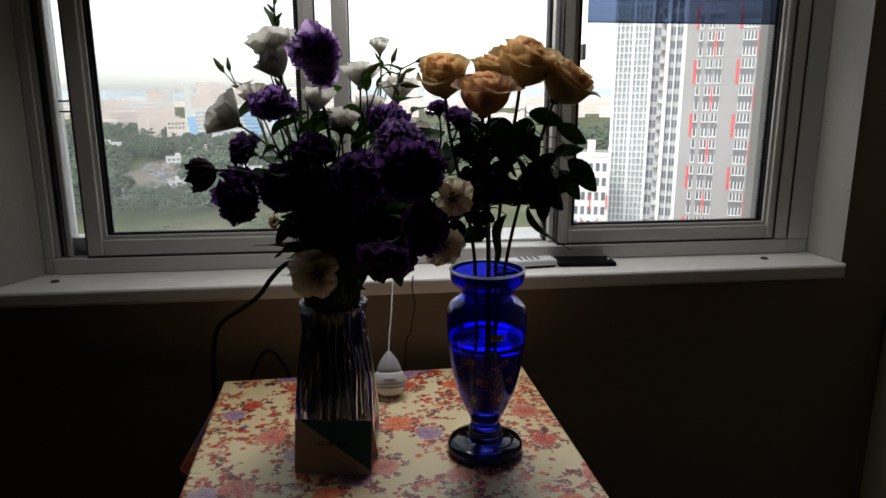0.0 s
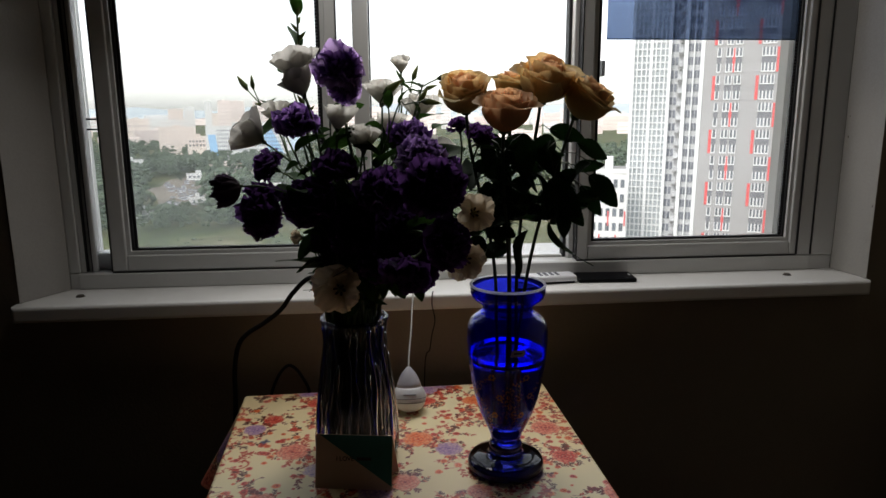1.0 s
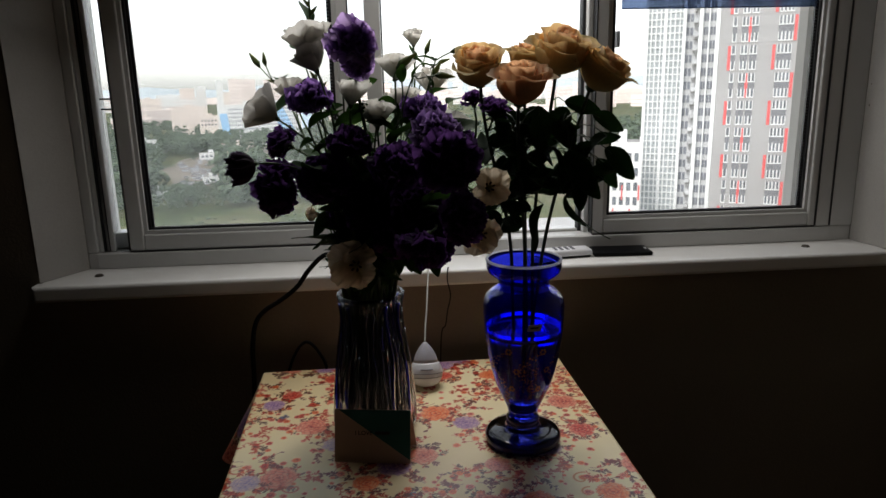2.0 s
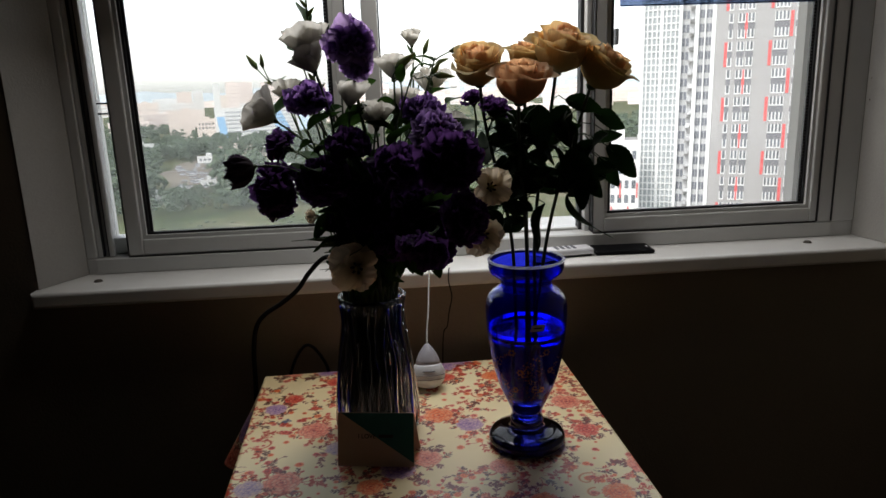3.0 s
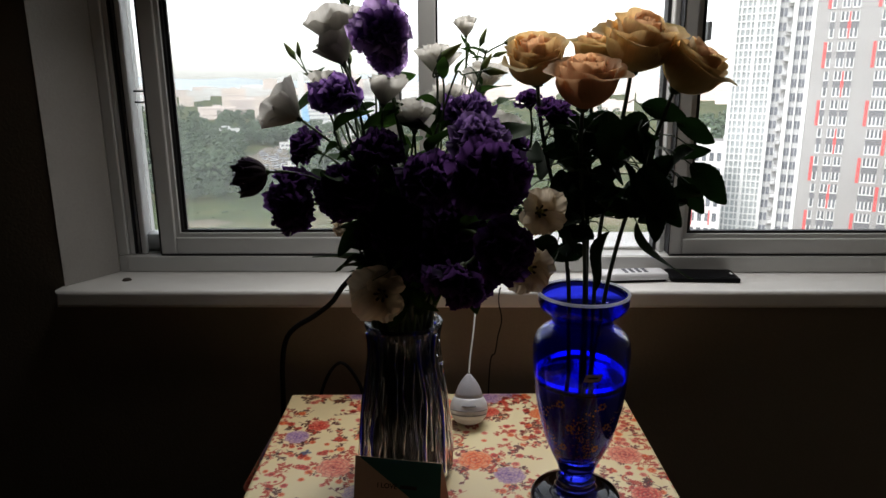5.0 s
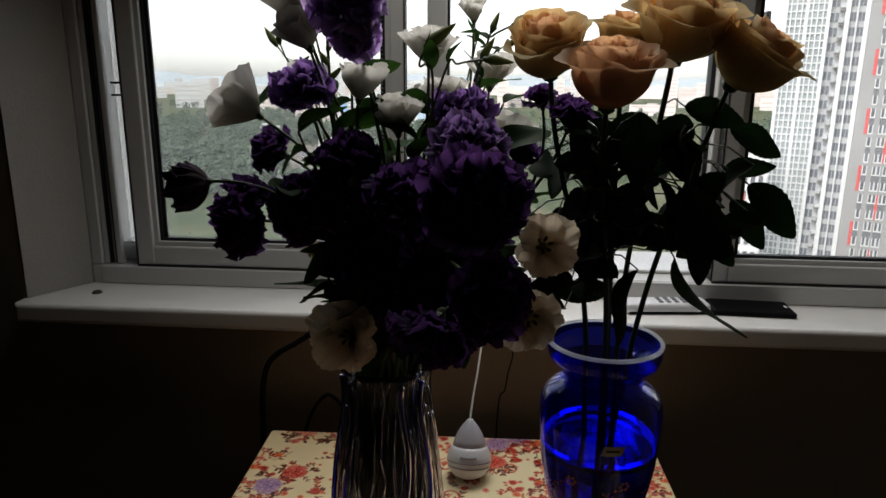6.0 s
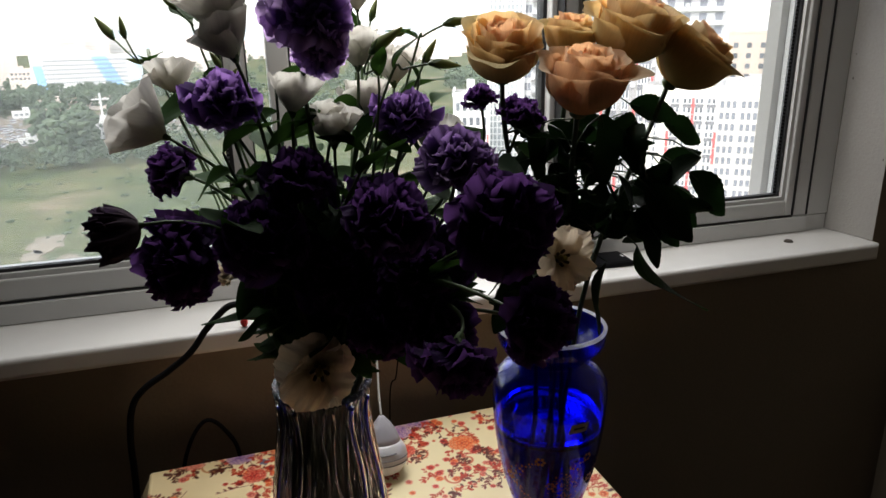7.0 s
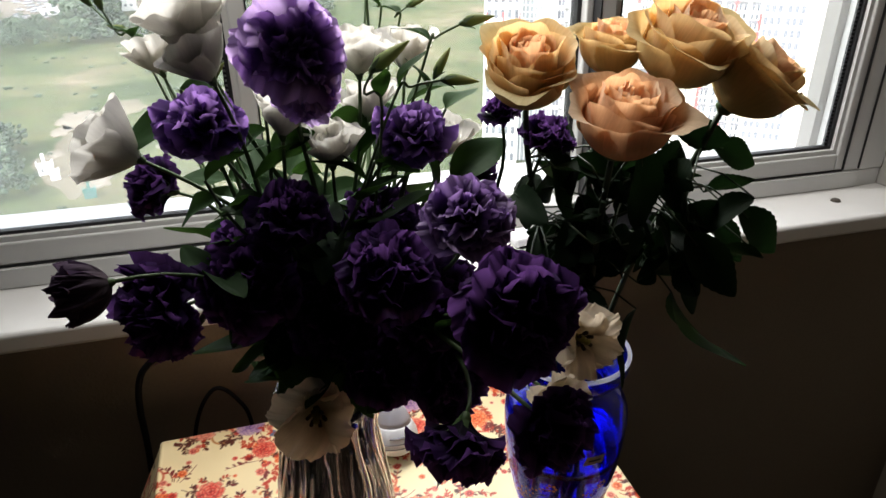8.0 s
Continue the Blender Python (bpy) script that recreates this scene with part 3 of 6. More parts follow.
keyme = bm_mesh("key", boxed(-0.004, 0.004, -0.003, 0.003, 0.0, 0.0016, 0.0006), "grey_print")
for kx in range(4):
    for ky in range(3):
        part("key", keyme, None, rc, at=pose(-0.015 + 0.014 * kx, -0.011 + 0.011 * ky, 0.0191))

red = thing("red_cord", "thin red cord with a small bead on the window sill", "cord")
v, f, u = tube(spline([(-0.095, 0.078, 0.954), (-0.115, 0.070, 0.962), (-0.138, 0.062, 0.992), (-0.152, 0.054, 1.028), (-0.155, 0.052, 1.000), (-0.155, 0.054, 0.972)]), 0.0022, 6)
part("string", mesh_of("string", v, f, "red_cord", u, True), None, red)
bb = bmesh.new()
bmesh.ops.create_uvsphere(bb, u_segments=12, v_segments=8, radius=0.0075, matrix=Matrix.Translation((-0.155, 0.062, SILL_Z + 0.0076)) @ Matrix.Diagonal((0.8, 0.8, 1.1, 1)))
part("bead", bb, "red_cord", red, smooth=True)

# cables
cb = thing("power_cable", "black power cable drooping from the window sill down beside the table", "cable")
v, f, u = tube(spline([(-0.08, 0.075, 0.957), (-0.128, 0.040, 0.985), (-0.170, 0.018, 1.006), (-0.208, 0.018, 0.974), (-0.237, 0.026, 0.935), (-0.275, 0.030, 0.905), (-0.313, 0.030, 0.881), (-0.334, 0.032, 0.851), (-0.345, 0.036, 0.793), (-0.35, 0.04, 0.70), (-0.37, 0.05, 0.45), (-0.36, 0.06, 0.2), (-0.40, 0.05, 0.006)]), 0.0052, 9)
part("cord", mesh_of("cord", v, f, "black_plastic", u, True), None, cb)
cb2 = thing("cable_loop", "black cable loop behind the table against the wall", "cable")
v, f, u = tube(spline([(-0.30, 0.055, 0.55), (-0.275, 0.055, 0.72), (-0.235, 0.055, 0.795), (-0.20, 0.055, 0.765), (-0.185, 0.055, 0.70), (-0.19, 0.055, 0.5), (-0.2, 0.055, 0.004)]), 0.0035, 8)
part("cord", mesh_of("cord", v, f, "black_plastic", u, True), None, cb2)
wire = thing("thin_wire", "thin black wire hanging from the sill behind the table", "wire")
v, f, u = tube(spline([(0.097, 0.075, 0.952), (0.093, 0.047, 0.953), (0.092, 0.043, 0.93), (0.098, 0.042, 0.895), (0.091, 0.043, 0.86), (0.086, 0.045, 0.825), (0.075, 0.05, 0.78), (0.07, 0.05, 0.5), (0.07, 0.05, 0.003)]), 0.0013, 6)
part("cord", mesh_of("cord", v, f, "black_plastic", u, True), None, wire)

# ---- table and cloth ----
TX0, TX1, TY0, TY1, TZ = -0.315, 0.333, -0.80, 0.0, 0.75
TABLE_TURN = Matrix.Translation((TX0, 0, 0)) @ Matrix.Rotation(radians(1.6), 4, "Z") @ Matrix.Translation((-TX0, 0, 0))
tb = thing("side_table", "small wooden table with four square legs under a cloth", "table", at=TABLE_TURN)
part("tabletop", boxed(TX0 + 0.004, TX1 - 0.004, TY0 + 0.004, TY1 - 0.004, TZ - 0.030, TZ - 0.0035, 0.004, 2), "table_wood", tb)
part("apron", boxed(TX0 + 0.05, TX1 - 0.05, TY0 + 0.05, TY1 - 0.05, TZ - 0.10, TZ - 0.0305), "table_wood", tb)
legme = bm_mesh("leg", boxed(-0.021, 0.021, -0.021, 0.021, 0.0, TZ - 0.101, 0.004, 2), "table_wood")
for lx in (TX0 + 0.075, TX1 - 0.075):
    for ly in (TY0 + 0.075, TY1 - 0.075):
        part("leg", legme, None, tb, at=pose(lx, ly, 0.0))

HANG, STEP = 0.16, 0.0014


def cloth_dye(X, Y):
    """The printed pattern: cream ground, peonies, small blossoms, sprays of leaves and curls."""
    rng = np.random.RandomState(7)
    col = np.empty(X.shape + (3,))
    ground = 0.5 + 0.5 * np.sin(X * 9 + 1.0) * np.sin(Y * 7 + 2.0)
    col[:] = np.array((0.94, 0.75, 0.50))
    col += ground[..., None] * np.array((0.04, 0.05, 0.08))

    def near(cx, cy, r):
        x0, y0 = X[0, 0], Y[0, 0]
        i0, i1 = int((cx - r - x0) / STEP), int((cx + r - x0) / STEP) + 2
        j0, j1 = int((cy - r - y0) / STEP), int((cy + r - y0) / STEP) + 2
        return (slice(max(j0, 0), max(j1, 0)), slice(max(i0, 0), max(i1, 0)))

    def leaf(cx, cy, a, length, c, plump=0.20):
        w = near(cx, cy, length * 1.2)
        if not X[w].size:
            return
        dx, dy = X[w] - cx, Y[w] - cy
        s, t = dx * math.cos(a) + dy * math.sin(a), -dx * math.sin(a) + dy * math.cos(a)
        q = s / length
        half = length * plump * np.sin(np.clip(q, 0, 1) * math.pi) ** 0.8
        m = np.clip((half - np.abs(t)) / 0.0008 + 0.5, 0, 1) * ((q > 0) & (q < 1))
        sub = col[w]
        col[w] = sub * (1 - m[..., None]) + np.array(c) * m[..., None]

    def peony(cx, cy, r, c, c2, petals):
        """Whorls of round petals, dark at their foot and pale at the rim, painted from the outside inwards."""
        c, c2 = np.array(c), np.array(c2)
        pale = c2 * 0.45 + np.array((0.96, 0.76, 0.54)) * 0.55
        whorls = ((0.76, 0.25, petals + 6), (0.55, 0.25, petals + 3), (0.32, 0.23, petals), (0.10, 0.17, 4)) if r > 0.013 else ((0.52, 0.44, 5), (0.0, 0.26, 1))
        for dist, size, count in whorls:
            ph = rng.rand() * 6
            for k in range(count):
                a = ph + 6.28 * k / count + rng.uniform(-0.2, 0.2)
                px, py = cx + r * dist * math.cos(a), cy + r * dist * math.sin(a)
                pr = r * size * rng.uniform(0.85, 1.2)
                w = near(px, py, pr * 1.3)
                if not X[w].size:
                    continue
                dx, dy = X[w] - px, Y[w] - py
                d = np.hypot(dx, dy) * (1 + 0.12 * np.cos(5 * np.arctan2(dy, dx) + ph))
                outward = (dx * math.cos(a) + dy * math.sin(a)) / pr
                tone = np.clip(0.5 + 0.55 * outward + rng.uniform(-0.12, 0.12), 0, 1)[..., None]
                paint = np.where(tone < 0.5, c + (c2 - c) * tone * 2, c2 + (pale - c2) * (tone - 0.5) * 2)
                rim = np.clip((d - 0.80 * pr) / (0.20 * pr), 0, 1)[..., None] * 0.75
                paint = paint * (1 - rim) + c * rim
                m = np.clip((pr - d) / 0.0010 + 0.5, 0, 1)[..., None] * 0.92
                col[w] = col[w] * (1 - m) + paint * m

    def curl(cx, cy, a, size, c):
        w = near(cx, cy, size * 1.3)
        if not X[w].size:
            return
        pts = [(cx + size * (1 - t) * math.cos(a + 5.2 * t), cy + size * (1 - t) * math.sin(a + 5.2 * t)) for t in np.linspace(0, 0.86, 40)]
        dmin = np.full(X[w].shape, 9.0)
        for qx, qy in pts:
            dmin = np.minimum(dmin, np.hypot(X[w] - qx, Y[w] - qy))
        m = (np.clip(1.8 - dmin / 0.0014, 0, 1) * 0.8)[..., None]
        col[w] = col[w] * (1 - m) + np.array(c) * m

    def twig(cx, cy, a, length, c, c2, leafy):
        """A bent stalk with small narrow leaves on both sides and a few dots of blossom."""
        bendy = rng.uniform(-2.2, 2.2)
        x, y, n = cx, cy, int(length / 0.0045)
        for k in range(n):
            t = k / n
            h = a + bendy * t
            leaf(x, y, h, 0.0075, c, 0.075)
            if k > 1:
                for sgn in (-1, 1):
                    if rng.rand() < leafy:
                        leaf(x, y, h + sgn * rng.uniform(0.6, 1.1), rng.uniform(0.005, 0.011), c if rng.rand() < 0.6 else c2, rng.uniform(0.16, 0.27))
            x, y = x + 0.0045 * math.cos(h), y + 0.0045 * math.sin(h)

    def moth(cx, cy, a, c):
        for da, L in ((0.5, 0.011), (-0.5, 0.011), (2.2, 0.009), (-2.2, 0.009)):
            leaf(cx, cy, a + da, L, c, 0.34)
        leaf(cx - 0.004 * math.cos(a), cy - 0.004 * math.sin(a), a, 0.010, brown, 0.10)

    reds = ((0.26, 0.004, 0.008), (0.74, 0.06, 0.035))
    pinks = ((0.42, 0.02, 0.04), (0.82, 0.28, 0.20))
    viol = ((0.13, 0.05, 0.26), (0.50, 0.32, 0.55))
    lilac = ((0.26, 0.17, 0.42), (0.62, 0.50, 0.62))
    orange = ((0.52, 0.03, 0.006), (0.88, 0.24, 0.05))
    olive, brown, wine = (0.15, 0.075, 0.012), (0.16, 0.035, 0.008), (0.26, 0.010, 0.008)
    rust, slate = (0.58, 0.080, 0.010), (0.20, 0.24, 0.34)
    big = ((0.035, -0.245, 0.034, orange), (-0.195, -0.265, 0.034, pinks), (-0.243, -0.125, 0.024, reds), (-0.275, -0.165, 0.026, viol),
           (0.088, -0.290, 0.030, viol), (0.285, -0.230, 0.034, pinks), (-0.235, -0.430, 0.036, pinks), (-0.050, -0.420, 0.036, viol),
           (0.000, -0.395, 0.030, pinks), (-0.285, -0.440, 0.028, lilac), (0.075, -0.018, 0.026, viol), (0.068, -0.075, 0.024, reds),
           (0.210, -0.395, 0.032, lilac), (0.290, -0.345, 0.028, reds), (-0.105, -0.020, 0.024, viol), (-0.095, -0.465, 0.026, orange),
           (0.165, -0.085, 0.026, orange), (-0.165, -0.060, 0.022, reds), (0.120, -0.440, 0.026, pinks), (-0.150, -0.335, 0.026, lilac))
    twigs = (rust, brown, wine, rust)
    for ix in range(-5, 6):
        for iy in range(-7, 3):
            cx, cy = ix * 0.092 + rng.uniform(-0.03, 0.03), iy * 0.092 + rng.uniform(-0.03, 0.03)
            inside = TX0 < cx < TX1 and -0.5 < cy < TY1
            kind = (reds, pinks, viol, lilac, orange)[rng.randint(5)]
            curl(cx + rng.uniform(-0.04, 0.04), cy + rng.uniform(-0.04, 0.04), rng.rand() * 6.28, rng.uniform(0.012, 0.026), ((0.62, 0.26, 0.05), rust)[rng.randint(2)])
            for k in range(11):
                a = rng.rand() * 6.28
                q = rng.randint(4)
                twig(cx + 0.012 * math.cos(a), cy + 0.012 * math.sin(a), a, rng.uniform(0.025, 0.055), twigs[q], twigs[(q + rng.randint(2)) % 4], rng.uniform(0.35, 0.8))
            for k in range(13):
                d, a = rng.uniform(0.008, 0.062), rng.rand() * 6.28
                peony(cx + d * math.cos(a), cy + d * math.sin(a), rng.uniform(0.003, 0.0085), *(reds, orange, reds, orange, pinks)[rng.randint(5)], 5)
            if rng.rand() < 0.45:
                moth(cx + rng.uniform(-0.05, 0.05), cy + rng.uniform(-0.05, 0.05), rng.rand() * 6.28, (slate, rust)[rng.randint(2)])
            if not inside:
                peony(cx, cy, rng.uniform(0.022, 0.036), *kind, 7)
    for cx, cy, r, kind in big:
        r = r * 0.80
        for k in range(7):
            a = k * 0.9 + rng.uniform(-0.25, 0.25)
            twig(cx + r * 0.7 * math.cos(a), cy + r * 0.7 * math.sin(a), a, rng.uniform(0.018, 0.034), twigs[rng.randint(3)], twigs[rng.randint(4)], 0.8)
        peony(cx, cy, r * 1.05, *kind, 7)
    return np.clip(1.14 * np.clip(col, 0, 1) ** 1.36, 0.006, 0.95)


def build_cloth():
    xs = np.arange(TX0 - HANG, TX1 + HANG + STEP, STEP)
    ys = np.arange(TY0 - HANG, TY1 + HANG + STEP, STEP)
    X, Y = np.meshgrid(xs, ys)
    dye = cloth_dye(X, Y)
    qx, qy = np.clip(X, TX0, TX1), np.clip(Y, TY0, TY1)
    dx, dy = X - qx, Y - qy
    d = np.hypot(dx, dy)
    safe = np.where(d > 0, d, 1)
    nx, ny = dx / safe, dy / safe
    r = 0.006
    bend = np.minimum(d / r, math.pi / 2)
    along = X * np.abs(ny) + Y * np.abs(nx)
    wave = (0.5 + 0.5 * np.sin(along * 42 + 1.5 * np.sin(along * 9)))
    fall = np.maximum(d - r * math.pi / 2, 0)
    room_behind = np.where(Y > TY1, 0.25, 1.0)
    out = r * np.sin(bend) + (0.05 + 0.16 * wave) * fall * room_behind
    # the cloth stands out at the corner beside the wall
    out = out + 0.42 * fall * np.exp(-((Y - TY1 + 0.04) / 0.10) ** 2) * (X < TX0)
    PX, PY = qx + nx * out, qy + ny * out
    PZ = TZ - r * (1 - np.cos(bend)) - fall * 0.975
    PZ = PZ + np.where(d == 0, 0.0006 * np.sin(X * 31 + np.sin(Y * 17) * 2) * np.sin(Y * 23), 0)
    ny_, nx_ = X.shape
    idx = np.arange(nx_ * ny_).reshape(ny_, nx_)
    faces = np.stack([idx[:-1, :-1], idx[:-1, 1:], idx[1:, 1:], idx[1:, :-1]], -1).reshape(-1, 4)
    me = bpy.data.meshes.new("tablecloth")
    me.vertices.add(nx_ * ny_)
    me.vertices.foreach_set("co", np.stack([PX, PY, PZ], -1).astype(np.float32).ravel())
    me.loops.add(faces.size)
    me.loops.foreach_set("vertex_index", faces.astype(np.int32).ravel())
    me.polygons.add(len(faces))
    me.polygons.foreach_set("loop_start", np.arange(0, faces.size, 4, dtype=np.int32))
    me.update(calc_edges=True)
    me.polygons.foreach_set("use_smooth", [True] * len(me.polygons))
    layer = me.color_attributes.new("dye", "FLOAT_COLOR", "POINT")
    rgba = np.ones((nx_ * ny_, 4), dtype=np.float32)
    rgba[:, :3] = dye.reshape(-1, 3)
    layer.data.foreach_set("color", rgba.ravel())
    me.materials.append(MATS["printed_cloth"])
    cloth = new("tablecloth", me)
    cloth.matrix_basis = TABLE_TURN
    return tagged(cloth, "cream tablecloth printed with red and purple flowers on the table", "tablecloth")


build_cloth()

# ---- card and cord device on the table ----
card = thing("greeting_card", "folded beige and teal greeting card standing in front of the vase", "card")
CL, CR, CH, CLEAN = Vector((-0.136, -0.391, TZ + 0.001)), Vector((-0.011, -0.411, TZ + 0.001)), 0.085, 0.022
side = (CR - CL).normalized()
back = Vector((-side.y, side.x, 0))
upv = (Vector((0, 0, 1)) * CH + back * CLEAN).normalized()
wide, high = (CR - CL).length, math.hypot(CH, CLEAN)
front = -side.cross(upv).normalized()
if front.y > 0:
    front = -front


def card_pt(a, b, lift=0.0):
    return CL + side * a + upv * b + front * lift


def slab(pts, thick):
    """A flat sheet with the given outline and a small thickness."""
    bm = bmesh.new()
    lo = [bm.verts.new(p) for p in pts]
    hi = [bm.verts.new(p + front * thick) for p in pts]
    bm.faces.new(lo[::-1])
    bm.faces.new(hi)
    for i in range(len(pts)):
        j = (i + 1) % len(pts)
        bm.faces.new((lo[i], lo[j], hi[j], hi[i]))
    return bm


part("front_leaf", slab([card_pt(0, 0), card_pt(wide, 0), card_pt(wide, high), card_pt(0, high)], 0.0007), "card_beige", card)
part("teal_corner", slab([card_pt(wide - 0.0005, 0.006, 0.0011), card_pt(wide - 0.0005, high - 0.0005, 0.0011), card_pt(0.006, high - 0.0005, 0.0011)], 0.0003), "card_teal", card, "teal triangle over the card's upper corner")
bm = bmesh.new()
bl = [card_pt(0.002, high - 0.001, -0.001), card_pt(wide, high - 0.001, -0.001), CR + back * 0.058 + side * 0.004, CL + back * 0.058 + side * 0.002]
lo = [bm.verts.new(p) for p in bl]
hi = [bm.verts.new(p + Vector((0, 0.0008, 0))) for p in bl]
bm.faces.new(lo)
bm.faces.new(hi[::-1])
for i in range(4):
    bm.faces.new((lo[i], hi[i], hi[(i + 1) % 4], lo[(i + 1) % 4]))
part("back_leaf", bm, "card_beige", card)
txt = bpy.data.curves.new("card_text", "FONT")
txt.body, txt.size, txt.extrude, txt.offset = "I LOVE", 0.0100, 0.0001, 0.00012
tmp = bpy.data.objects.new("card_text", txt)
tme = bpy.data.meshes.new_from_object(tmp)
bpy.data.objects.remove(tmp)
tme.materials.clear()
tme.materials.append(MATS["card_ink"])
fit = Matrix((side, upv, front)).transposed().to_4x4()
part("lettering", tme, None, card, at=Matrix.Translation(card_pt(0.034, 0.046, 0.0016)) @ fit)
part("lettering", slab([card_pt(0.068, 0.047, 0.0016), card_pt(0.092, 0.047, 0.0016), card_pt(0.092, 0.052, 0.0016), card_pt(0.068, 0.052, 0.0016)], 0.0001), "card_ink", card)

dv = thing("corded_device", "white teardrop-shaped plastic device on a thin cord", "device", at=pose(0.032, -0.114, TZ + 0.001, -14, 0, 0) @ Matrix.Scale(1.16, 4))
DV = dv.matrix_basis.inverted()
ball = [(0.0001, 0.0), (0.012, 0.0005), (0.021, 0.005), (0.0275, 0.014), (0.030, 0.024), (0.0285, 0.033), (0.0245, 0.041), (0.0225, 0.0435), (0.0001, 0.0436)]
v, f = lathe(ball, 40)
part("body", mesh_of("body", v, f, "white_plastic", None, True), None, dv)
v, f = lathe([(0.0222, 0.0437), (0.0205, 0.050), (0.0165, 0.060), (0.011, 0.069), (0.0055, 0.0755), (0.0035, 0.078), (0.0001, 0.0785)], 36)
plain("grey_plastic", (0.46, 0.45, 0.50), 0.4, 0.05, 40)
part("cap", mesh_of("cap", v, f, "grey_plastic", None, True), None, dv, "grey tapered cap")
for zz, rr in ((0.0185, 0.0293), (0.0255, 0.0301)):
    arc = [(rr * math.cos(a), rr * math.sin(a), zz) for a in np.linspace(-2.75, -0.4, 24)]
    v, f, u = tube(arc, 0.0006, 5)
    part("groove", mesh_of("groove", v, f, "grey_print", u), None, dv, "thin dark groove")
arc = [((0.0292) * math.cos(a), (0.0292) * math.sin(a), 0.0335) for a in np.linspace(-1.95, -1.2, 8)]
v, f, u = tube(arc, 0.0011, 4)
part("lettering", mesh_of("lettering", v, f, "grey_print", u), None, dv, "small dark print")
v, f, u = tube(spline([(0, 0, 0.077)] + [DV @ Vector(p) for p in ((0.035, -0.066, 0.862), (0.041, -0.030, 0.895), (0.046, 0.015, 0.930), (0.050, 0.046, 0.953), (0.052, 0.090, 0.953))]), 0.0016, 7)
part("cord", mesh_of("cord", v, f, "cable_white", u, True), None, dv, "thin pale cord")

# ---- blue vase ----
BX, BY = 0.187, -0.352
bv = thing("blue_vase", "tall cobalt blue glass vase with gilt decoration and a round foot", "vase", at=pose(BX, BY, TZ + 0.001))
outer = [(0.026, 0.050), (0.0255, 0.058), (0.029, 0.068), (0.037, 0.085), (0.0455, 0.105), (0.0535, 0.132), (0.0595, 0.160), (0.0635, 0.185), (0.0662, 0.212), (0.0672, 0.232),
         (0.0675, 0.246), (0.0660, 0.257), (0.0622, 0.2655), (0.0545, 0.2725), (0.0465, 0.2770), (0.0420, 0.2820), (0.0412, 0.2875), (0.0440, 0.2935), (0.0520, 0.299), (0.0588, 0.305), (0.0618, 0.313), (0.0618, 0.3225), (0.0612, 0.3245)]
inner = [(r - 0.0032, z) for r, z in outer[3:]]
inner[-1] = (0.0590, 0.3245)
shell = outer + [(0.0601, 0.3255)] + inner[::-1] + [(0.024, 0.0765), (0.0001, 0.075)]
shell = [(0.0001, 0.049)] + shell
v, f = lathe(shell, 72)
part("bowl", mesh_of("bowl", v, f[:-2] , "cobalt_glass", None, True), None, bv)
foot = [(0.0001, 0.0), (0.058, 0.0), (0.0635, 0.003), (0.0655, 0.009), (0.0645, 0.016), (0.0600, 0.0205), (0.0480, 0.0225), (0.0350, 0.0245), (0.0285, 0.029), (0.0275, 0.036), (0.0285, 0.042), (0.0265, 0.0488), (0.0001, 0.0489)]
v, f = lathe(foot, 64)
part("foot", mesh_of("foot", v, f, "cobalt_thick", None, True), None, bv, "dark thick glass foot")
water = [(0.0001, 0.0757)] + [(r - 0.0038, z) for r, z in outer[3:9]] + [(0.0620, 0.199), (0.0615, 0.2005), (0.0001, 0.2)]
v, f = lathe(water, 60)
part("water", mesh_of("water", v, f[:-2], "water", None, True), None, bv, "clear water")
v, f = lathe([(0.0624, 0.3236), (0.0630, 0.3256), (0.0620, 0.3274), (0.0603, 0.3278), (0.0586, 0.3270), (0.0584, 0.3252)], 72)
part("rim", mesh_of("rim", v, f[:-2], "ground_rim", None, True), None, bv, "bright polished rim")


def wall_r(z):
    for (ra, za), (rb, zb) in zip(outer, outer[1:]):
        if za <= z <= zb:
            return ra + (rb - ra) * (z - za) / (zb - za)
    return 0.03


rg = random.Random(4)
gv, gf = [], []


def dab(a, z, size, tall=1.0):
    """One flat dab of gilt enamel on the bowl."""
    r = wall_r(z) + 0.0004
    c = len(gv)
    n = 7
    for k in range(n):
        t = 2 * math.pi * k / n
        aa, zz = a + size * math.cos(t) / r, z + size * tall * math.sin(t)
        rr = wall_r(zz) + 0.0004
        gv.append((rr * math.cos(aa), rr * math.sin(aa), zz))
    gf.append(tuple(range(c, c + n)))


for k in range(7):
    a0 = k * 2 * math.pi / 7 + 0.2
    for i in range(16):
        t = i / 15
        z = 0.085 + 0.095 * t
        a = a0 + 0.22 * math.sin(t * 7) * (0.4 + t)
        dab(a, z, 0.0011 + 0.0005 * rg.random())
        for s in (-1, 1):
            dab(a + s * (0.05 + 0.05 * rg.random()), z + rg.uniform(-0.003, 0.003), 0.0007 + 0.0006 * rg.random(), 1.5)
    for j in range(3):
        zc, ac = 0.115 + 0.035 * j, a0 + 0.35 * (-1) ** j
        for q in range(6):
            t = q * math.pi / 3
            dab(ac + 0.0042 * math.cos(t) / 0.06, zc + 0.0042 * math.sin(t), 0.0019)
for i in range(170):
    dab(-1.62 + rg.gauss(0, 0.16), rg.uniform(0.08, 0.165), 0.0008, 0.7)
gilt = part("gilt_decoration", mesh_of("gilt_decoration", gv, gf, "gilt"), None, bv, "fine copper-gold painted sprays")
gilt["kind"] = "stuff"
la, lz = -1.50, 0.229
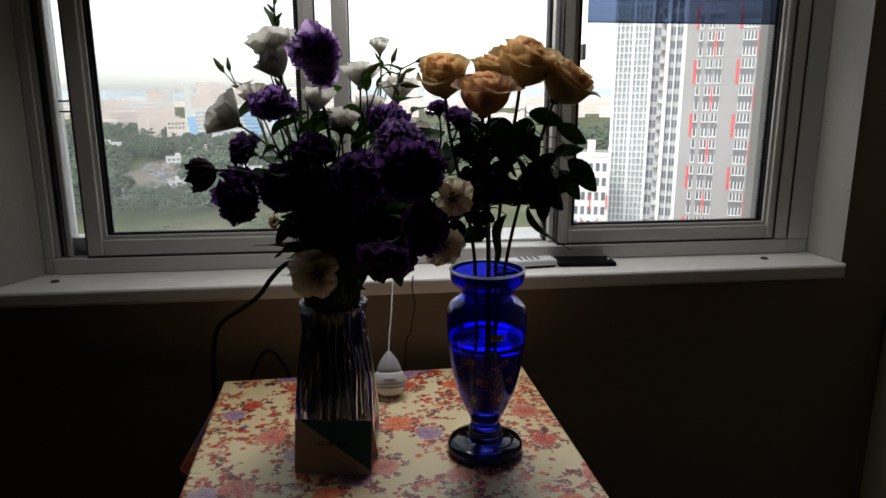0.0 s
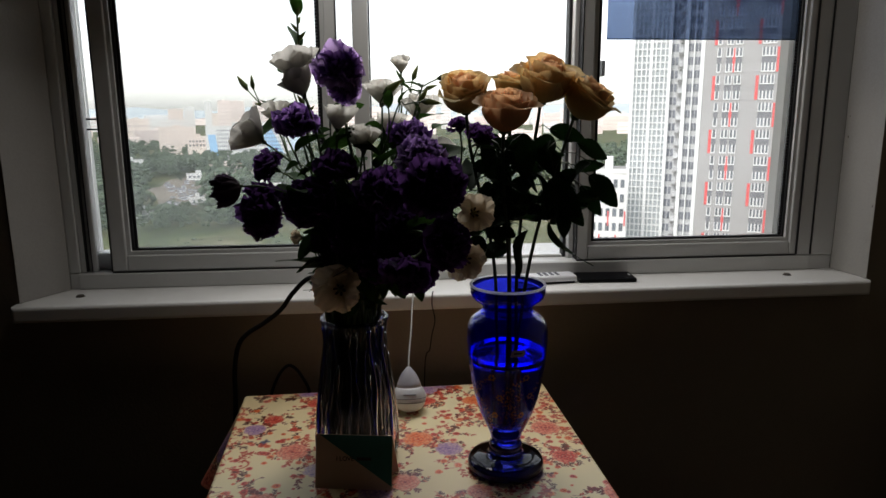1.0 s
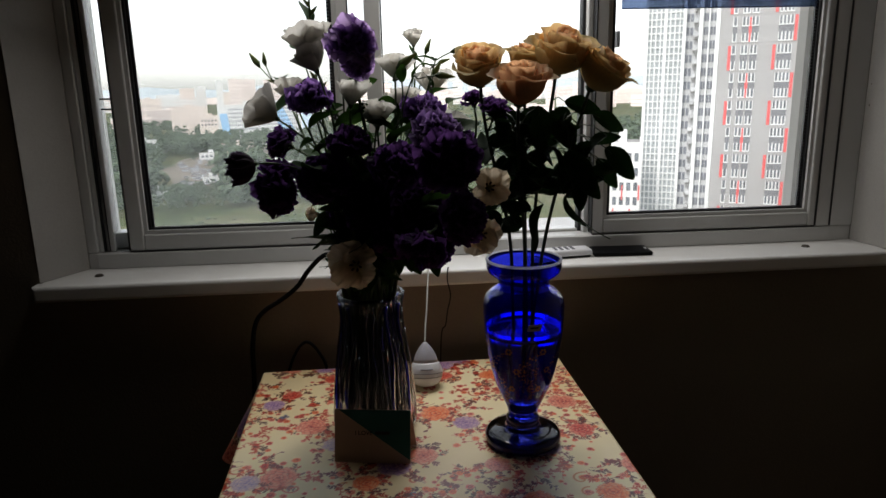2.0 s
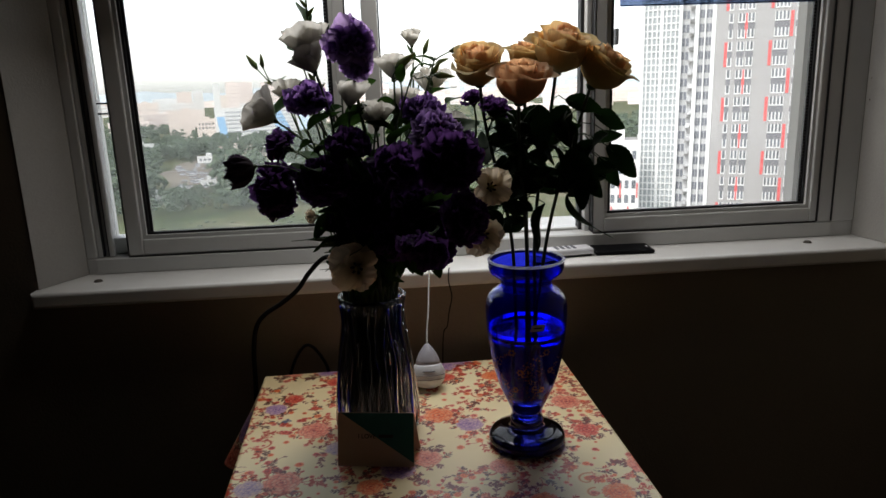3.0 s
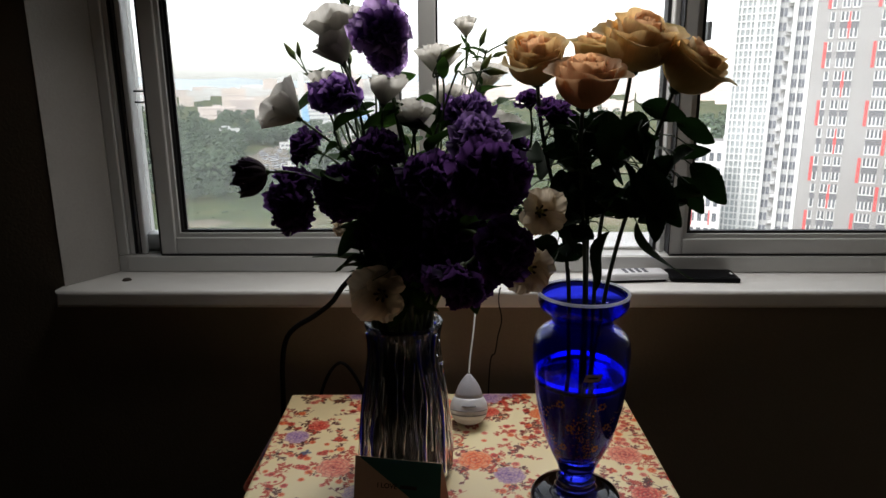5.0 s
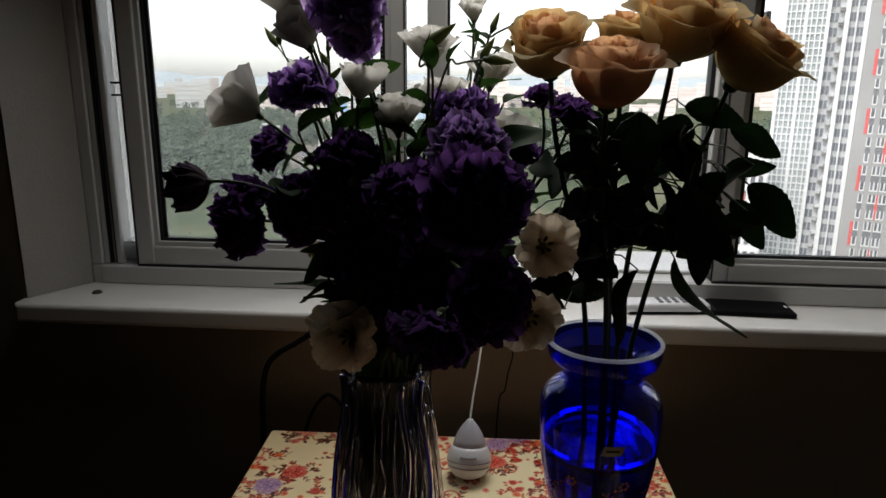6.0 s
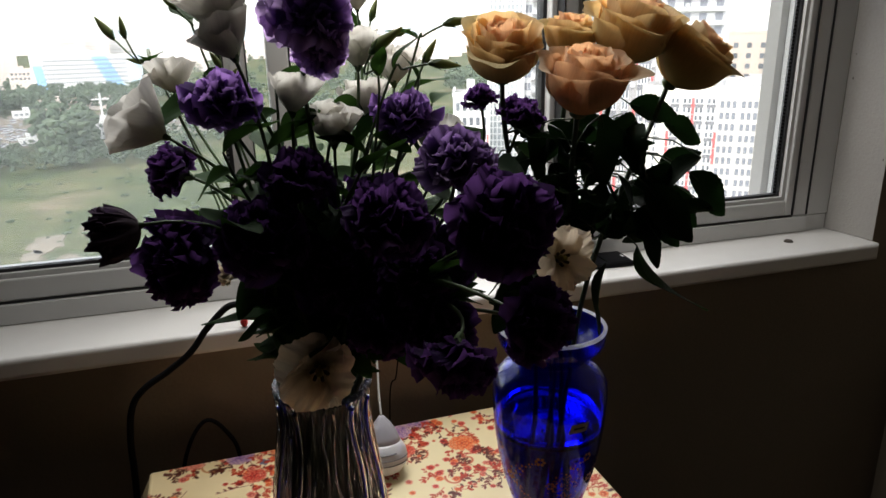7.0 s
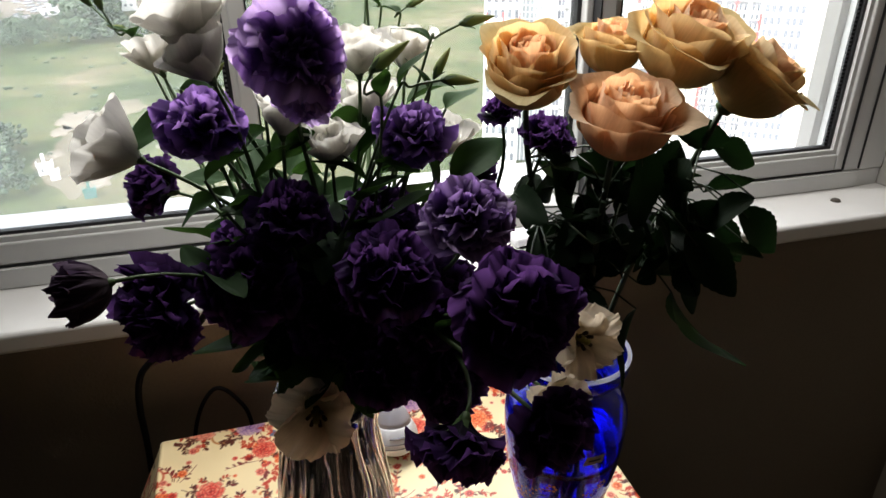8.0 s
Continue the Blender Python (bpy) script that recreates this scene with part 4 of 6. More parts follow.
lv = [((wall_r(zz) + 0.0007) * math.cos(aa), (wall_r(zz) + 0.0007) * math.sin(aa), zz) for zz, da in ((lz - 0.0055, -0.02), (lz + 0.0055, 0.03)) for aa in [la + da + 0.165 * (k / 6 - 0.5) * 2 for k in range(7)]]
lf = [(k, k + 1, k + 8, k + 7) for k in range(6)]
lbl = part("sticker", mesh_of("sticker", lv, lf, "paper_label"), None, bv, "small beige paper sticker")
lv2 = [((wall_r(zz) + 0.0011) * math.cos(aa), (wall_r(zz) + 0.0011) * math.sin(aa), zz) for zz in (lz - 0.001, lz + 0.0015) for aa in [la + 0.10 * (k / 6 - 0.5) * 2 for k in range(7)]]
part("lettering", mesh_of("lettering", lv2, lf, "card_ink"), None, lbl)

# ---- clear vase ----
VX, VY = -0.069, -0.263
cv = thing("clear_vase", "clear fluted glass vase with blue streaks holding the bouquet", "vase", at=pose(VX, VY, TZ + 0.001))
cprof = [(0.0001, 0.0), (0.066, 0.0), (0.0715, 0.004), (0.0735, 0.014), (0.0738, 0.035), (0.0720, 0.065), (0.0690, 0.095), (0.0655, 0.125), (0.0615, 0.155), (0.0575, 0.182), (0.0550, 0.205), (0.0545, 0.225), (0.0560, 0.241), (0.0590, 0.252)]
cin = [(r - 0.0055, z) for r, z in cprof[3:]]
cshell = cprof + [(0.0563, 0.2545)] + cin[::-1] + [(0.060, 0.0145), (0.0001, 0.014)]


def flute(a, i):
    if 2 < i < 14:
        return 1 + 0.012 * math.cos(17 * a + 0.9 * math.sin(i * 0.9)) + 0.016 * math.cos(37 * a + 2.6 * math.sin(i * 1.3)) + 0.010 * math.cos(61 * a + 3.0 * math.sin(i * 0.8 + 2 * a)) + 0.010 * math.cos(5 * a + i * 0.5)
    return 1.0


v, f = lathe(cshell, 420, flute)
part("bowl", mesh_of("bowl", v, f[:-2], "clear_glass", None, True), None, cv)
cw = [(0.0001, 0.0147)] + [(r - 0.0085, z) for r, z in cprof[3:9]] + [(0.0001, 0.1555)]
v, f = lathe(cw, 48)
part("water", mesh_of("water", v, f[:-2], "water", None, True), None, cv, "clear water")
for k, a in enumerate((-2.75, -2.25, -1.05, -0.55, 0.4, 1.5, 2.5)):
    pts = []
    for r, z in cprof[3:13]:
        aa = a + 0.05 * math.sin(z * 40 + k)
        pts.append(((r + 0.0008) * math.cos(aa), (r + 0.0008) * math.sin(aa), z))
    vv, ff, uu = tube(spline(pts, 3), 0.0040, 6)
    part("blue_streak", mesh_of("blue_streak", vv, ff, "blue_inlay", uu, True), None, cv, "deep blue glass streak")

rv = random.Random(8)
for k in range(30):
    a = 2 * math.pi * (k + rv.uniform(-0.35, 0.35)) / 30
    lo, hi = rv.randint(2, 5), rv.randint(8, 12)
    pts = []
    for r, z in cprof[lo:hi + 1]:
        aa = a + 0.035 * math.sin(z * 55 + 1.7 * k) + 0.02 * math.sin(z * 130 + k)
        pts.append(((r + 0.0002) * math.cos(aa), (r + 0.0002) * math.sin(aa), z))
    vv, ff, uu = tube(spline(pts, 4), rv.uniform(0.0011, 0.0022), 8)
    part("rib", mesh_of("rib", vv, ff, "clear_glass", uu, True), None, cv)

# ---- flowers ----
rf = random.Random(21)


def petal_fn(L, W, a0, a1, ruff, freq, cup, seed, taper=0.50, bend=1.5, wrap=0.8, frill=1.0):
    """A petal that leaves the axis at a0 and leans to a1 (radians from the axis), with a ruffled rim."""
    rr = random.Random(seed)
    ph = [rr.uniform(0, 6.28) for _ in range(4)]
    n = 40
    r = z = 0.0
    prof = [(0.0, 0.0, a0)]
    for i in range(n):
        t = (i + 0.5) / n
        th = a0 + (a1 - a0) * t ** bend
        r += math.sin(th) * L / n
        z += math.cos(th) * L / n
        prof.append((r, z, th))

    def fn(u, v):
        notch = 0.030 * math.sin(freq * 0.7 * u + ph[3]) + 0.018 * math.sin(freq * 2.6 * u + ph[2]) + frill * (0.013 * math.sin(freq * 6.3 * u + ph[1]) + 0.007 * math.sin(freq * 10.7 * u + ph[0]))
        ve = max(0.0, min(1.0, v * (0.95 - 0.22 * abs(u) ** 3 + notch * v)))
        k = ve * n
        i = min(int(k), n - 1)
        q = k - i
        ra, za, ta = (prof[i][m] * (1 - q) + prof[i + 1][m] * q for m in range(3))
        w = W * (math.sin(math.pi * (0.10 + taper * v))) ** 0.85
        x = u * w
        d = ruff * (v * v * 0.80 * math.sin(0.72 * freq * u + ph[0]) + v ** 3 * 0.50 * math.sin(1.5 * freq * u + ph[1] + 2 * v) + frill * (v ** 4 * 0.34 * math.sin(3.6 * freq * u + ph[2]) + v ** 8 * 0.20 * math.sin(7.9 * freq * u + ph[3])))
        inward = -0.35 * cup * u * u * w
        rad = ra + (d + inward) * math.cos(ta)
        ang = wrap * x / max(ra, 0.45 * w + 0.004)
        side_x, side_y = rad * math.sin(ang), rad * math.cos(ang)
        return (side_x + (1 - wrap) * x + 0.25 * d * math.cos(5 * u), side_y, za - (d + inward) * math.sin(ta) + 0.2 * abs(inward))

    return fn


LIB = {}


def petals(key, mat, count, **kw):
    res = kw.pop("res", (14, 10))
    LIB[key] = [grid_mesh("petal", petal_fn(seed=hash_of(key) + k, **kw), res[0], res[1], mat) for k in range(count)]


def hash_of(text):
    return sum((i + 1) * ord(c) for i, c in enumerate(text)) % 9973


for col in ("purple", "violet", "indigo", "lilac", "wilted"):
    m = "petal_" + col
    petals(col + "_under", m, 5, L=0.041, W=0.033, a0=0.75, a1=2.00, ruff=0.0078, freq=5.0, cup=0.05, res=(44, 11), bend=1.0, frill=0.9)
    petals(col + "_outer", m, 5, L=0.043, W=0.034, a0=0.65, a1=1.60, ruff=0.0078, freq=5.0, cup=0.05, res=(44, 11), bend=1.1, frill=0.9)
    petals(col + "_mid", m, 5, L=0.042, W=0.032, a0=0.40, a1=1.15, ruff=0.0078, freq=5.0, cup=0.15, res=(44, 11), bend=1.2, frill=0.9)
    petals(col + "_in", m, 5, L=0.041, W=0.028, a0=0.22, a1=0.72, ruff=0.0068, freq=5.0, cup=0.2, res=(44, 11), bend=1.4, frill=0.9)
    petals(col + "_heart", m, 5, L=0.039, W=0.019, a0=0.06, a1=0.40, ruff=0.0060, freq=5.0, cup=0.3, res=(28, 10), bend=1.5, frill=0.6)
petals("cup_outer", "petal_white", 4, L=0.060, W=0.036, a0=0.95, a1=0.30, ruff=0.0066, freq=5.0, cup=0.10, res=(30, 13), bend=0.75, wrap=0.97, frill=0.25)
petals("cup_in", "petal_white", 4, L=0.056, W=0.030, a0=0.62, a1=0.12, ruff=0.0068, freq=5.0, cup=0.2, res=(28, 11), bend=0.8, wrap=0.95, frill=0.25)
petals("open", "petal_cream", 4, L=0.047, W=0.028, a0=0.60, a1=1.42, ruff=0.0090, freq=4.6, cup=0.06, res=(40, 12), wrap=0.9, frill=0.7)
petals("wilted_ball", "petal_wilted", 5, L=0.048, W=0.022, a0=1.40, a1=-0.80, ruff=0.0110, freq=8.0, cup=0.1, res=(30, 14), bend=0.9)
petals("crumple", "petal_cream", 3, L=0.036, W=0.020, a0=0.3, a1=0.7, ruff=0.0085, freq=8.0, cup=0.5, res=(14, 10))


def calyx_mesh(mat, r, h, sep):
    """Receptacle with five narrow sepals."""
    v, f = lathe([(0.0001, -0.004), (0.0022, -0.0035), (r, 0.0), (r * 1.05, h * 0.4), (r * 0.7, h * 0.7), (0.0001, h * 0.75)], 10)
    uv = [(0.5, 0.5)] * len(v)
    for k in range(5):
        a = k * 2 * math.pi / 5
        c, s = math.cos(a), math.sin(a)
        b = len(v)
        for j in range(5):
            t = j / 4
            rad, z, w = r + sep * t * 0.55, h * 0.2 + sep * t * (1 - 0.3 * t), 0.0022 * (1 - t) + 0.0002
            for sgn in (-1, 1):
                v.append((rad * c - sgn * w * s, rad * s + sgn * w * c, z))
                uv.append((0.5 + 0.5 * sgn, t))
        for j in range(4):
            f.append((b + 2 * j, b + 2 * j + 1, b + 2 * j + 3, b + 2 * j + 2))
    return mesh_of("bloom", v, f, mat, uv, True)


CALYX = calyx_mesh("stem_green", 0.0042, 0.008, 0.018)
ROSE_CALYX = calyx_mesh("stem_green", 0.0075, 0.014, 0.026)

pv, pf = lathe([(0.0001, 0.006), (0.0032, 0.008), (0.0036, 0.015), (0.0018, 0.020), (0.0030, 0.0235), (0.0001, 0.025)], 10)
PISTIL = mesh_of("pistil", pv, pf, "pistil", None, True)
sv, sf = [], []
for k in range(6):
    a = k * math.pi / 3 + 0.2
    vv, ff, _ = tube([(0.002 * math.cos(a), 0.002 * math.sin(a), 0.008), (0.006 * math.cos(a), 0.006 * math.sin(a), 0.017)], 0.0006, 5)
    b = len(sv)
    sv += list(vv)
    sf += [tuple(i + b for i in q) for q in ff]
    vv, ff, _ = tube([(0.0052 * math.cos(a), 0.0052 * math.sin(a), 0.0155), (0.0078 * math.cos(a), 0.0078 * math.sin(a), 0.0205)], 0.0017, 6)
    b = len(sv)
    sv += list(vv)
    sf += [tuple(i + b for i in q) for q in ff]
STAMEN = mesh_of("stamen", sv, sf, "stamen", None, True)


def leaf_fn(L, W, droop, fold, saw, seed):
    rr = random.Random(seed)
    tw = rr.uniform(-0.5, 0.5)

    def fn(u, v):
        w = W * math.sin(math.pi * v ** 0.85) ** 0.75 * (1 + saw * math.sin(v * 60)) + 0.0007
        x = u * w
        z = -droop * L * v * v - fold * abs(u) * -w + 0.05 * L * math.sin(v * 6 + tw) * u * u
        c, s = math.cos(tw * v), math.sin(tw * v)
        return (x * c - z * s * 0.3, L * v, z * c + x * s)

    return fn


LEAF = [grid_mesh("leaf", leaf_fn(0.06, 0.0135, 0.10 + 0.10 * k, 0.35, 0.0, k), 6, 12, "leaf_green") for k in range(4)]
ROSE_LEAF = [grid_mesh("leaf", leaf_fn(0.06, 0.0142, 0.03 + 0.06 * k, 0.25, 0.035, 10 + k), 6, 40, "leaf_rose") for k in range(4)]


def leaf_at(parent, org, meshes, at, direction, length, roll=0.0):
    """One leaf from its stalk end along direction."""
    d = Vector(direction).normalized()
    q = d.to_track_quat("Y", "Z")
    m = Matrix.Translation(Vector(at) - org) @ q.to_matrix().to_4x4() @ Matrix.Rotation(roll, 4, "Y") @ Matrix.Scale(length / 0.06, 4)
    return part("leaf", meshes[rf.randrange(len(meshes))], None, parent, at=m)


def stem_path(base, axis, neck, low, lift=0.10):
    """From the bloom's base back along its axis, over into the vase's neck and down to the bottom."""
    base, axis, neck, low = Vector(base), Vector(axis).normalized(), Vector(neck), Vector(low)
    reach = (base - neck).length
    pull = Vector((axis.x, axis.y, max(axis.z, -0.1)))
    p1 = base - pull * (0.33 * reach)
    run = (neck - low).normalized()
    p2 = neck + run * (0.42 * reach)
    out = bezier(base, p1, p2, neck, 16)
    return out + [neck.lerp(low, t) for t in (0.33, 0.66, 1.0)]


def stem_part(parent, org, pts, radius, mat, taper=1.25, name="stem"):
    v, f, u = tube([p - org for p in pts], radius, 7, taper)
    return part(name, mesh_of(name, v, f, mat, u, True), None, parent)


def clear_spot():
    a, r = rf.uniform(0, 6.28), 0.042 * math.sqrt(rf.random())
    neck = Vector((VX + r * math.cos(a), VY + r * math.sin(a), TZ + 0.235))
    b = a + math.pi + rf.uniform(-0.9, 0.9)
    q = 0.054 * math.sqrt(rf.uniform(0.15, 1.0))
    low = Vector((VX + q * math.cos(b), VY + q * math.sin(b), TZ + 0.018 + 0.02 * rf.random()))
    return neck, low


FORMS = {
    "face": (("outer", 6, 1.12), ("mid", 6, 0.98), ("in", 4, 0.78), ("heart", 3, 0.62)),  # whorls of (petal set, how many, scale)
    "double": (("under", 5, 0.98), ("outer", 6, 1.0), ("mid", 5, 1.0), ("in", 4, 1.0), ("heart", 3, 1.0)),
    "half": (("outer", 5, 0.88), ("mid", 6, 0.97), ("in", 5, 1.02), ("heart", 3, 1.0)),
    "wilt": (("ball", 7, 0.92), ("in", 6, 1.08), ("ball", 6, 0.9), ("heart", 5, 0.9)),
}


def bloom_at(parent, org, centre, axis, size, form, colour):
    """The flower head: calyx and centre with every petal as a piece of its own."""
    height = {"face": 0.010, "double": 0.011, "half": 0.016, "cup": 0.024, "open": 0.012, "wilt": 0.022, "crumple": 0.02}[form] * size
    ax = Vector(axis).normalized()
    base = Vector(centre) - ax * height
    b = part("bloom", CALYX, None, parent, at=Matrix.Translation(-org) @ facing(base, ax, rf.uniform(0, 6.28)) @ Matrix.Scale(size, 4))
    if form in FORMS:
        rings = [(LIB[colour + "_" + k], n, s) for k, n, s in FORMS[form]]
    elif form == "cup":
        rings = [(LIB["cup_outer"], 5, 1.0), (LIB["cup_in"], 4, 0.95), (LIB["cup_in"], 2, 0.75)]
    elif form == "open":
        rings = [(LIB["open"], 5, 1.0)]
    else:
        rings = [(LIB["crumple"], 6, 1.0), (LIB["crumple"], 5, 0.8)]
    for lib, n, s in rings:
        turn = rf.uniform(0, 6.28)
        for k in range(n):
            m = Matrix.Rotation(turn + 2 * math.pi * k / n + rf.uniform(-0.15, 0.15), 4, "Z") @ Matrix.Rotation(rf.uniform(-0.2, 0.2), 4, "X") @ Matrix.Scale(s * rf.uniform(0.86, 1.12), 4)
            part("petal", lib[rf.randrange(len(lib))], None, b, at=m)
    if form in ("open", "cup"):
        part("pistil", PISTIL, None, b)
    if form in ("open", "cup") and size < 1.15:
        tagged(part("stamen", STAMEN, None, b, "dark-tipped stamens"), kind="stuff")
    return base, ax


def lisianthus(centre, axis, size, form, colour, label, leaves=3):
    neck, low = clear_spot()
    org = low
    fl = thing("lisianthus", label, "flower", group="bouquet of lisianthus", at=Matrix.Translation(org))
    base, ax = bloom_at(fl, org, centre, axis, size, form, colour)
    pts = stem_path(base, ax, neck, low)
    stem_part(fl, org, pts, 0.0016, "stem_green", 2.3)
    for k in range(leaves):
        i = rf.randrange(4, 14)
        p = pts[i]
        a = rf.uniform(0, 6.28)
        d = Vector((math.cos(a), math.sin(a), rf.uniform(0.1, 0.9)))
        leaf_at(fl, org, LEAF, p, d, rf.uniform(0.035, 0.062), rf.uniform(-0.6, 0.6))
        leaf_at(fl, org, LEAF, p, Vector((-d.x, -d.y, d.z * 0.7)), rf.uniform(0.03, 0.055), rf.uniform(-0.6, 0.6))
    return fl


PURPLE = "purple ruffled double lisianthus on a green stem in the clear vase"
VIOLET = "bright violet ruffled lisianthus on a green stem in the clear vase"
INDIGO = "deep violet-blue ruffled lisianthus on a green stem in the clear vase"
LILAC = "lilac-edged purple lisianthus on a green stem in the clear vase"
WHITE = "white cup-shaped lisianthus on a green stem in the clear vase"
OPENW = "fully open white lisianthus facing out of the bouquet"
for c, ax, sz, form, colr, lab in (
    ((-0.071, -0.424, 1.412), (0.05, -0.80, 0.50), 0.98, "face", "violet", VIOLET),
    ((-0.065, -0.432, 1.391), (0.15, -0.85, 0.0), 0.84, "half", "violet", VIOLET),
    ((-0.144, -0.325, 1.338), (-0.1, -0.5, 0.75), 0.98, "double", "indigo", INDIGO),
    ((0.029, -0.328, 1.314), (0.1, -0.35, 0.9), 0.95, "double", "indigo", INDIGO),
    ((0.040, -0.462, 1.293), (-0.1, -0.5, 0.9), 0.95, "double", "lilac", LILAC),
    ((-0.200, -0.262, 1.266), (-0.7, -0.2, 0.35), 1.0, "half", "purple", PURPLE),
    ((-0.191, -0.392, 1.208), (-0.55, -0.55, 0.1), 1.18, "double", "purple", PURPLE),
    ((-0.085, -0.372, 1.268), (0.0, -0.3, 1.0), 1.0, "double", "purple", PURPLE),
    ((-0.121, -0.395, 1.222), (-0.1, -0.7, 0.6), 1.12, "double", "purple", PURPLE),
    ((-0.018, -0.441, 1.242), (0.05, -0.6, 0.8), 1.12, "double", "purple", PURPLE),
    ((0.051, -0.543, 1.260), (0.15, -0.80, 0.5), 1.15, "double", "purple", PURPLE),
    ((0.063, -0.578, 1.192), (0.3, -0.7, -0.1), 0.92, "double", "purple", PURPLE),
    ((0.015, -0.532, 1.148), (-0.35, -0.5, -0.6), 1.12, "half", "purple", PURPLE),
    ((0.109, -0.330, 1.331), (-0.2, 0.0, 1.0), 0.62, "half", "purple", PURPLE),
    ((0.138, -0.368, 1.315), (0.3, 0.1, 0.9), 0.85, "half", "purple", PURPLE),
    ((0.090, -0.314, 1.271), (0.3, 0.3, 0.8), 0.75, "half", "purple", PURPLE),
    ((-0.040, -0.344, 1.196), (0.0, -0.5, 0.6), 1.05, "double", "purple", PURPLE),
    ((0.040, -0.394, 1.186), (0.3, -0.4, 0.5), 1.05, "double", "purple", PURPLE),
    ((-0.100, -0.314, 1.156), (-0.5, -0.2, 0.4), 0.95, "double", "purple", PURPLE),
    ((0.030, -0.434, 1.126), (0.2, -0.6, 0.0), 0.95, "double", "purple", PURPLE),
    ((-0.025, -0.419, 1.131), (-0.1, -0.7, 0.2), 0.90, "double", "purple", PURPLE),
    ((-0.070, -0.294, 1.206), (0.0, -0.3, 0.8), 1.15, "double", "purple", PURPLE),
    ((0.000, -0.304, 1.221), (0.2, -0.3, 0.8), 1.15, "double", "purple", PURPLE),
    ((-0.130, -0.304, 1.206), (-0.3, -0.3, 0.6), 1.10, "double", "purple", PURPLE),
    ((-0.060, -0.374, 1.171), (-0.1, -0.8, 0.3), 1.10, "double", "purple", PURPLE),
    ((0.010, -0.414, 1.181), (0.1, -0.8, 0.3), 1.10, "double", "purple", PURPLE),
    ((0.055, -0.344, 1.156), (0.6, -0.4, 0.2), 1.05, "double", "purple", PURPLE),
    ((-0.219, -0.311, 1.322), (-0.85, -0.15, 0.6), 0.98, "cup", "white", WHITE),
    ((-0.141, -0.341, 1.426), (-0.20, -0.2, 0.95), 1.02, "cup", "white", WHITE),
    ((-0.136, -0.352, 1.398), (-0.30, -0.2, 0.90), 0.86, "cup", "white", WHITE),
    ((-0.012, -0.305, 1.386), (0.0, -0.05, 1.0), 0.85, "cup", "white", WHITE),
    ((0.054, -0.180, 1.360), (0.1, 0.1, 1.0), 0.92, "cup", "white", WHITE),
    ((0.104, -0.532, 1.223), (0.15, -0.92, 0.25), 0.80, "open", "white", OPENW),
    ((0.096, -0.508, 1.154), (0.15, -0.90, 0.10), 0.88, "open", "white", OPENW),
    ((-0.163, -0.241, 1.142), (-0.7, -0.1, 0.1), 0.70, "crumple", "white", "small crumpled white lisianthus at the bouquet's edge"),
    ((-0.043, -0.325, 1.311), (0.0, -0.2, 1.0), 0.85, "cup", "white", WHITE),
    ((-0.082, -0.334, 1.346), (0.05, 0.1, 1.0), 0.80, "cup", "white", WHITE),
    ((-0.205, -0.085, 1.350), (-0.3, 0.3, 0.9), 0.85, "cup", "white", WHITE),
    ((-0.003, -0.268, 1.331), (0.1, 0.0, 1.0), 0.85, "cup", "white", WHITE),
    ((0.070, -0.274, 1.291), (0.2, 0.0, 1.0), 0.85, "cup", "white", WHITE),
    ((-0.083, -0.404, 1.090), (-0.10, -0.93, 0.10), 1.06, "open", "white", OPENW),
    ((-0.241, -0.411, 1.247), (-0.95, -0.1, -0.15), 0.92, "wilt", "wilted", "wilted dark purple lisianthus hanging on a bent stem"),
):
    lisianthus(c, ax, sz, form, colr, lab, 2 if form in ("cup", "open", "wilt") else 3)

bp = [(0.0001, 0.0), (0.0030, 0.001), (0.0052, 0.006), (0.0056, 0.012), (0.0045, 0.020), (0.0026, 0.028), (0.0008, 0.034), (0.0001, 0.035)]
v, f = lathe(bp, 12, lambda a, i: 1 + 0.12 * math.cos(3 * a + i * 0.7))
BUD = mesh_of("bud", v, f, "bud_green", [(0.3, z / 0.035) for r, z in bp for _ in range(12)], True)


def bud(tip, axis, size, bend, label="closed green lisianthus bud on a thin stem"):
    neck, low = clear_spot()
    fl = thing("lisianthus_bud", label, "flower bud", group="bouquet of lisianthus", at=Matrix.Translation(low))
    ax = Vector(axis).normalized()
    base = Vector(tip) - ax * 0.018 * size
    part("bud", BUD, None, fl, at=Matrix.Translation(-low) @ facing(base, ax) @ Matrix.Scale(size, 4))
    c = part("calyx", CALYX, None, fl, at=Matrix.Translation(-low) @ facing(base, ax) @ Matrix.Scale(0.8 * size, 4))
    b = Vector(bend)
    pts = spline([base, base.lerp(b, 0.35) - ax * 0.012, b, b.lerp(neck, 0.5) + Vector((0, 0, 0.01)), neck, low], 6)
    stem_part(fl, low, pts, 0.0011, "stem_green", 1.5)
    leaf_at(fl, low, LEAF, pts[11], Vector((rf.uniform(-1, 1), rf.uniform(-1, 1), 0.8)), 0.035)
    return fl


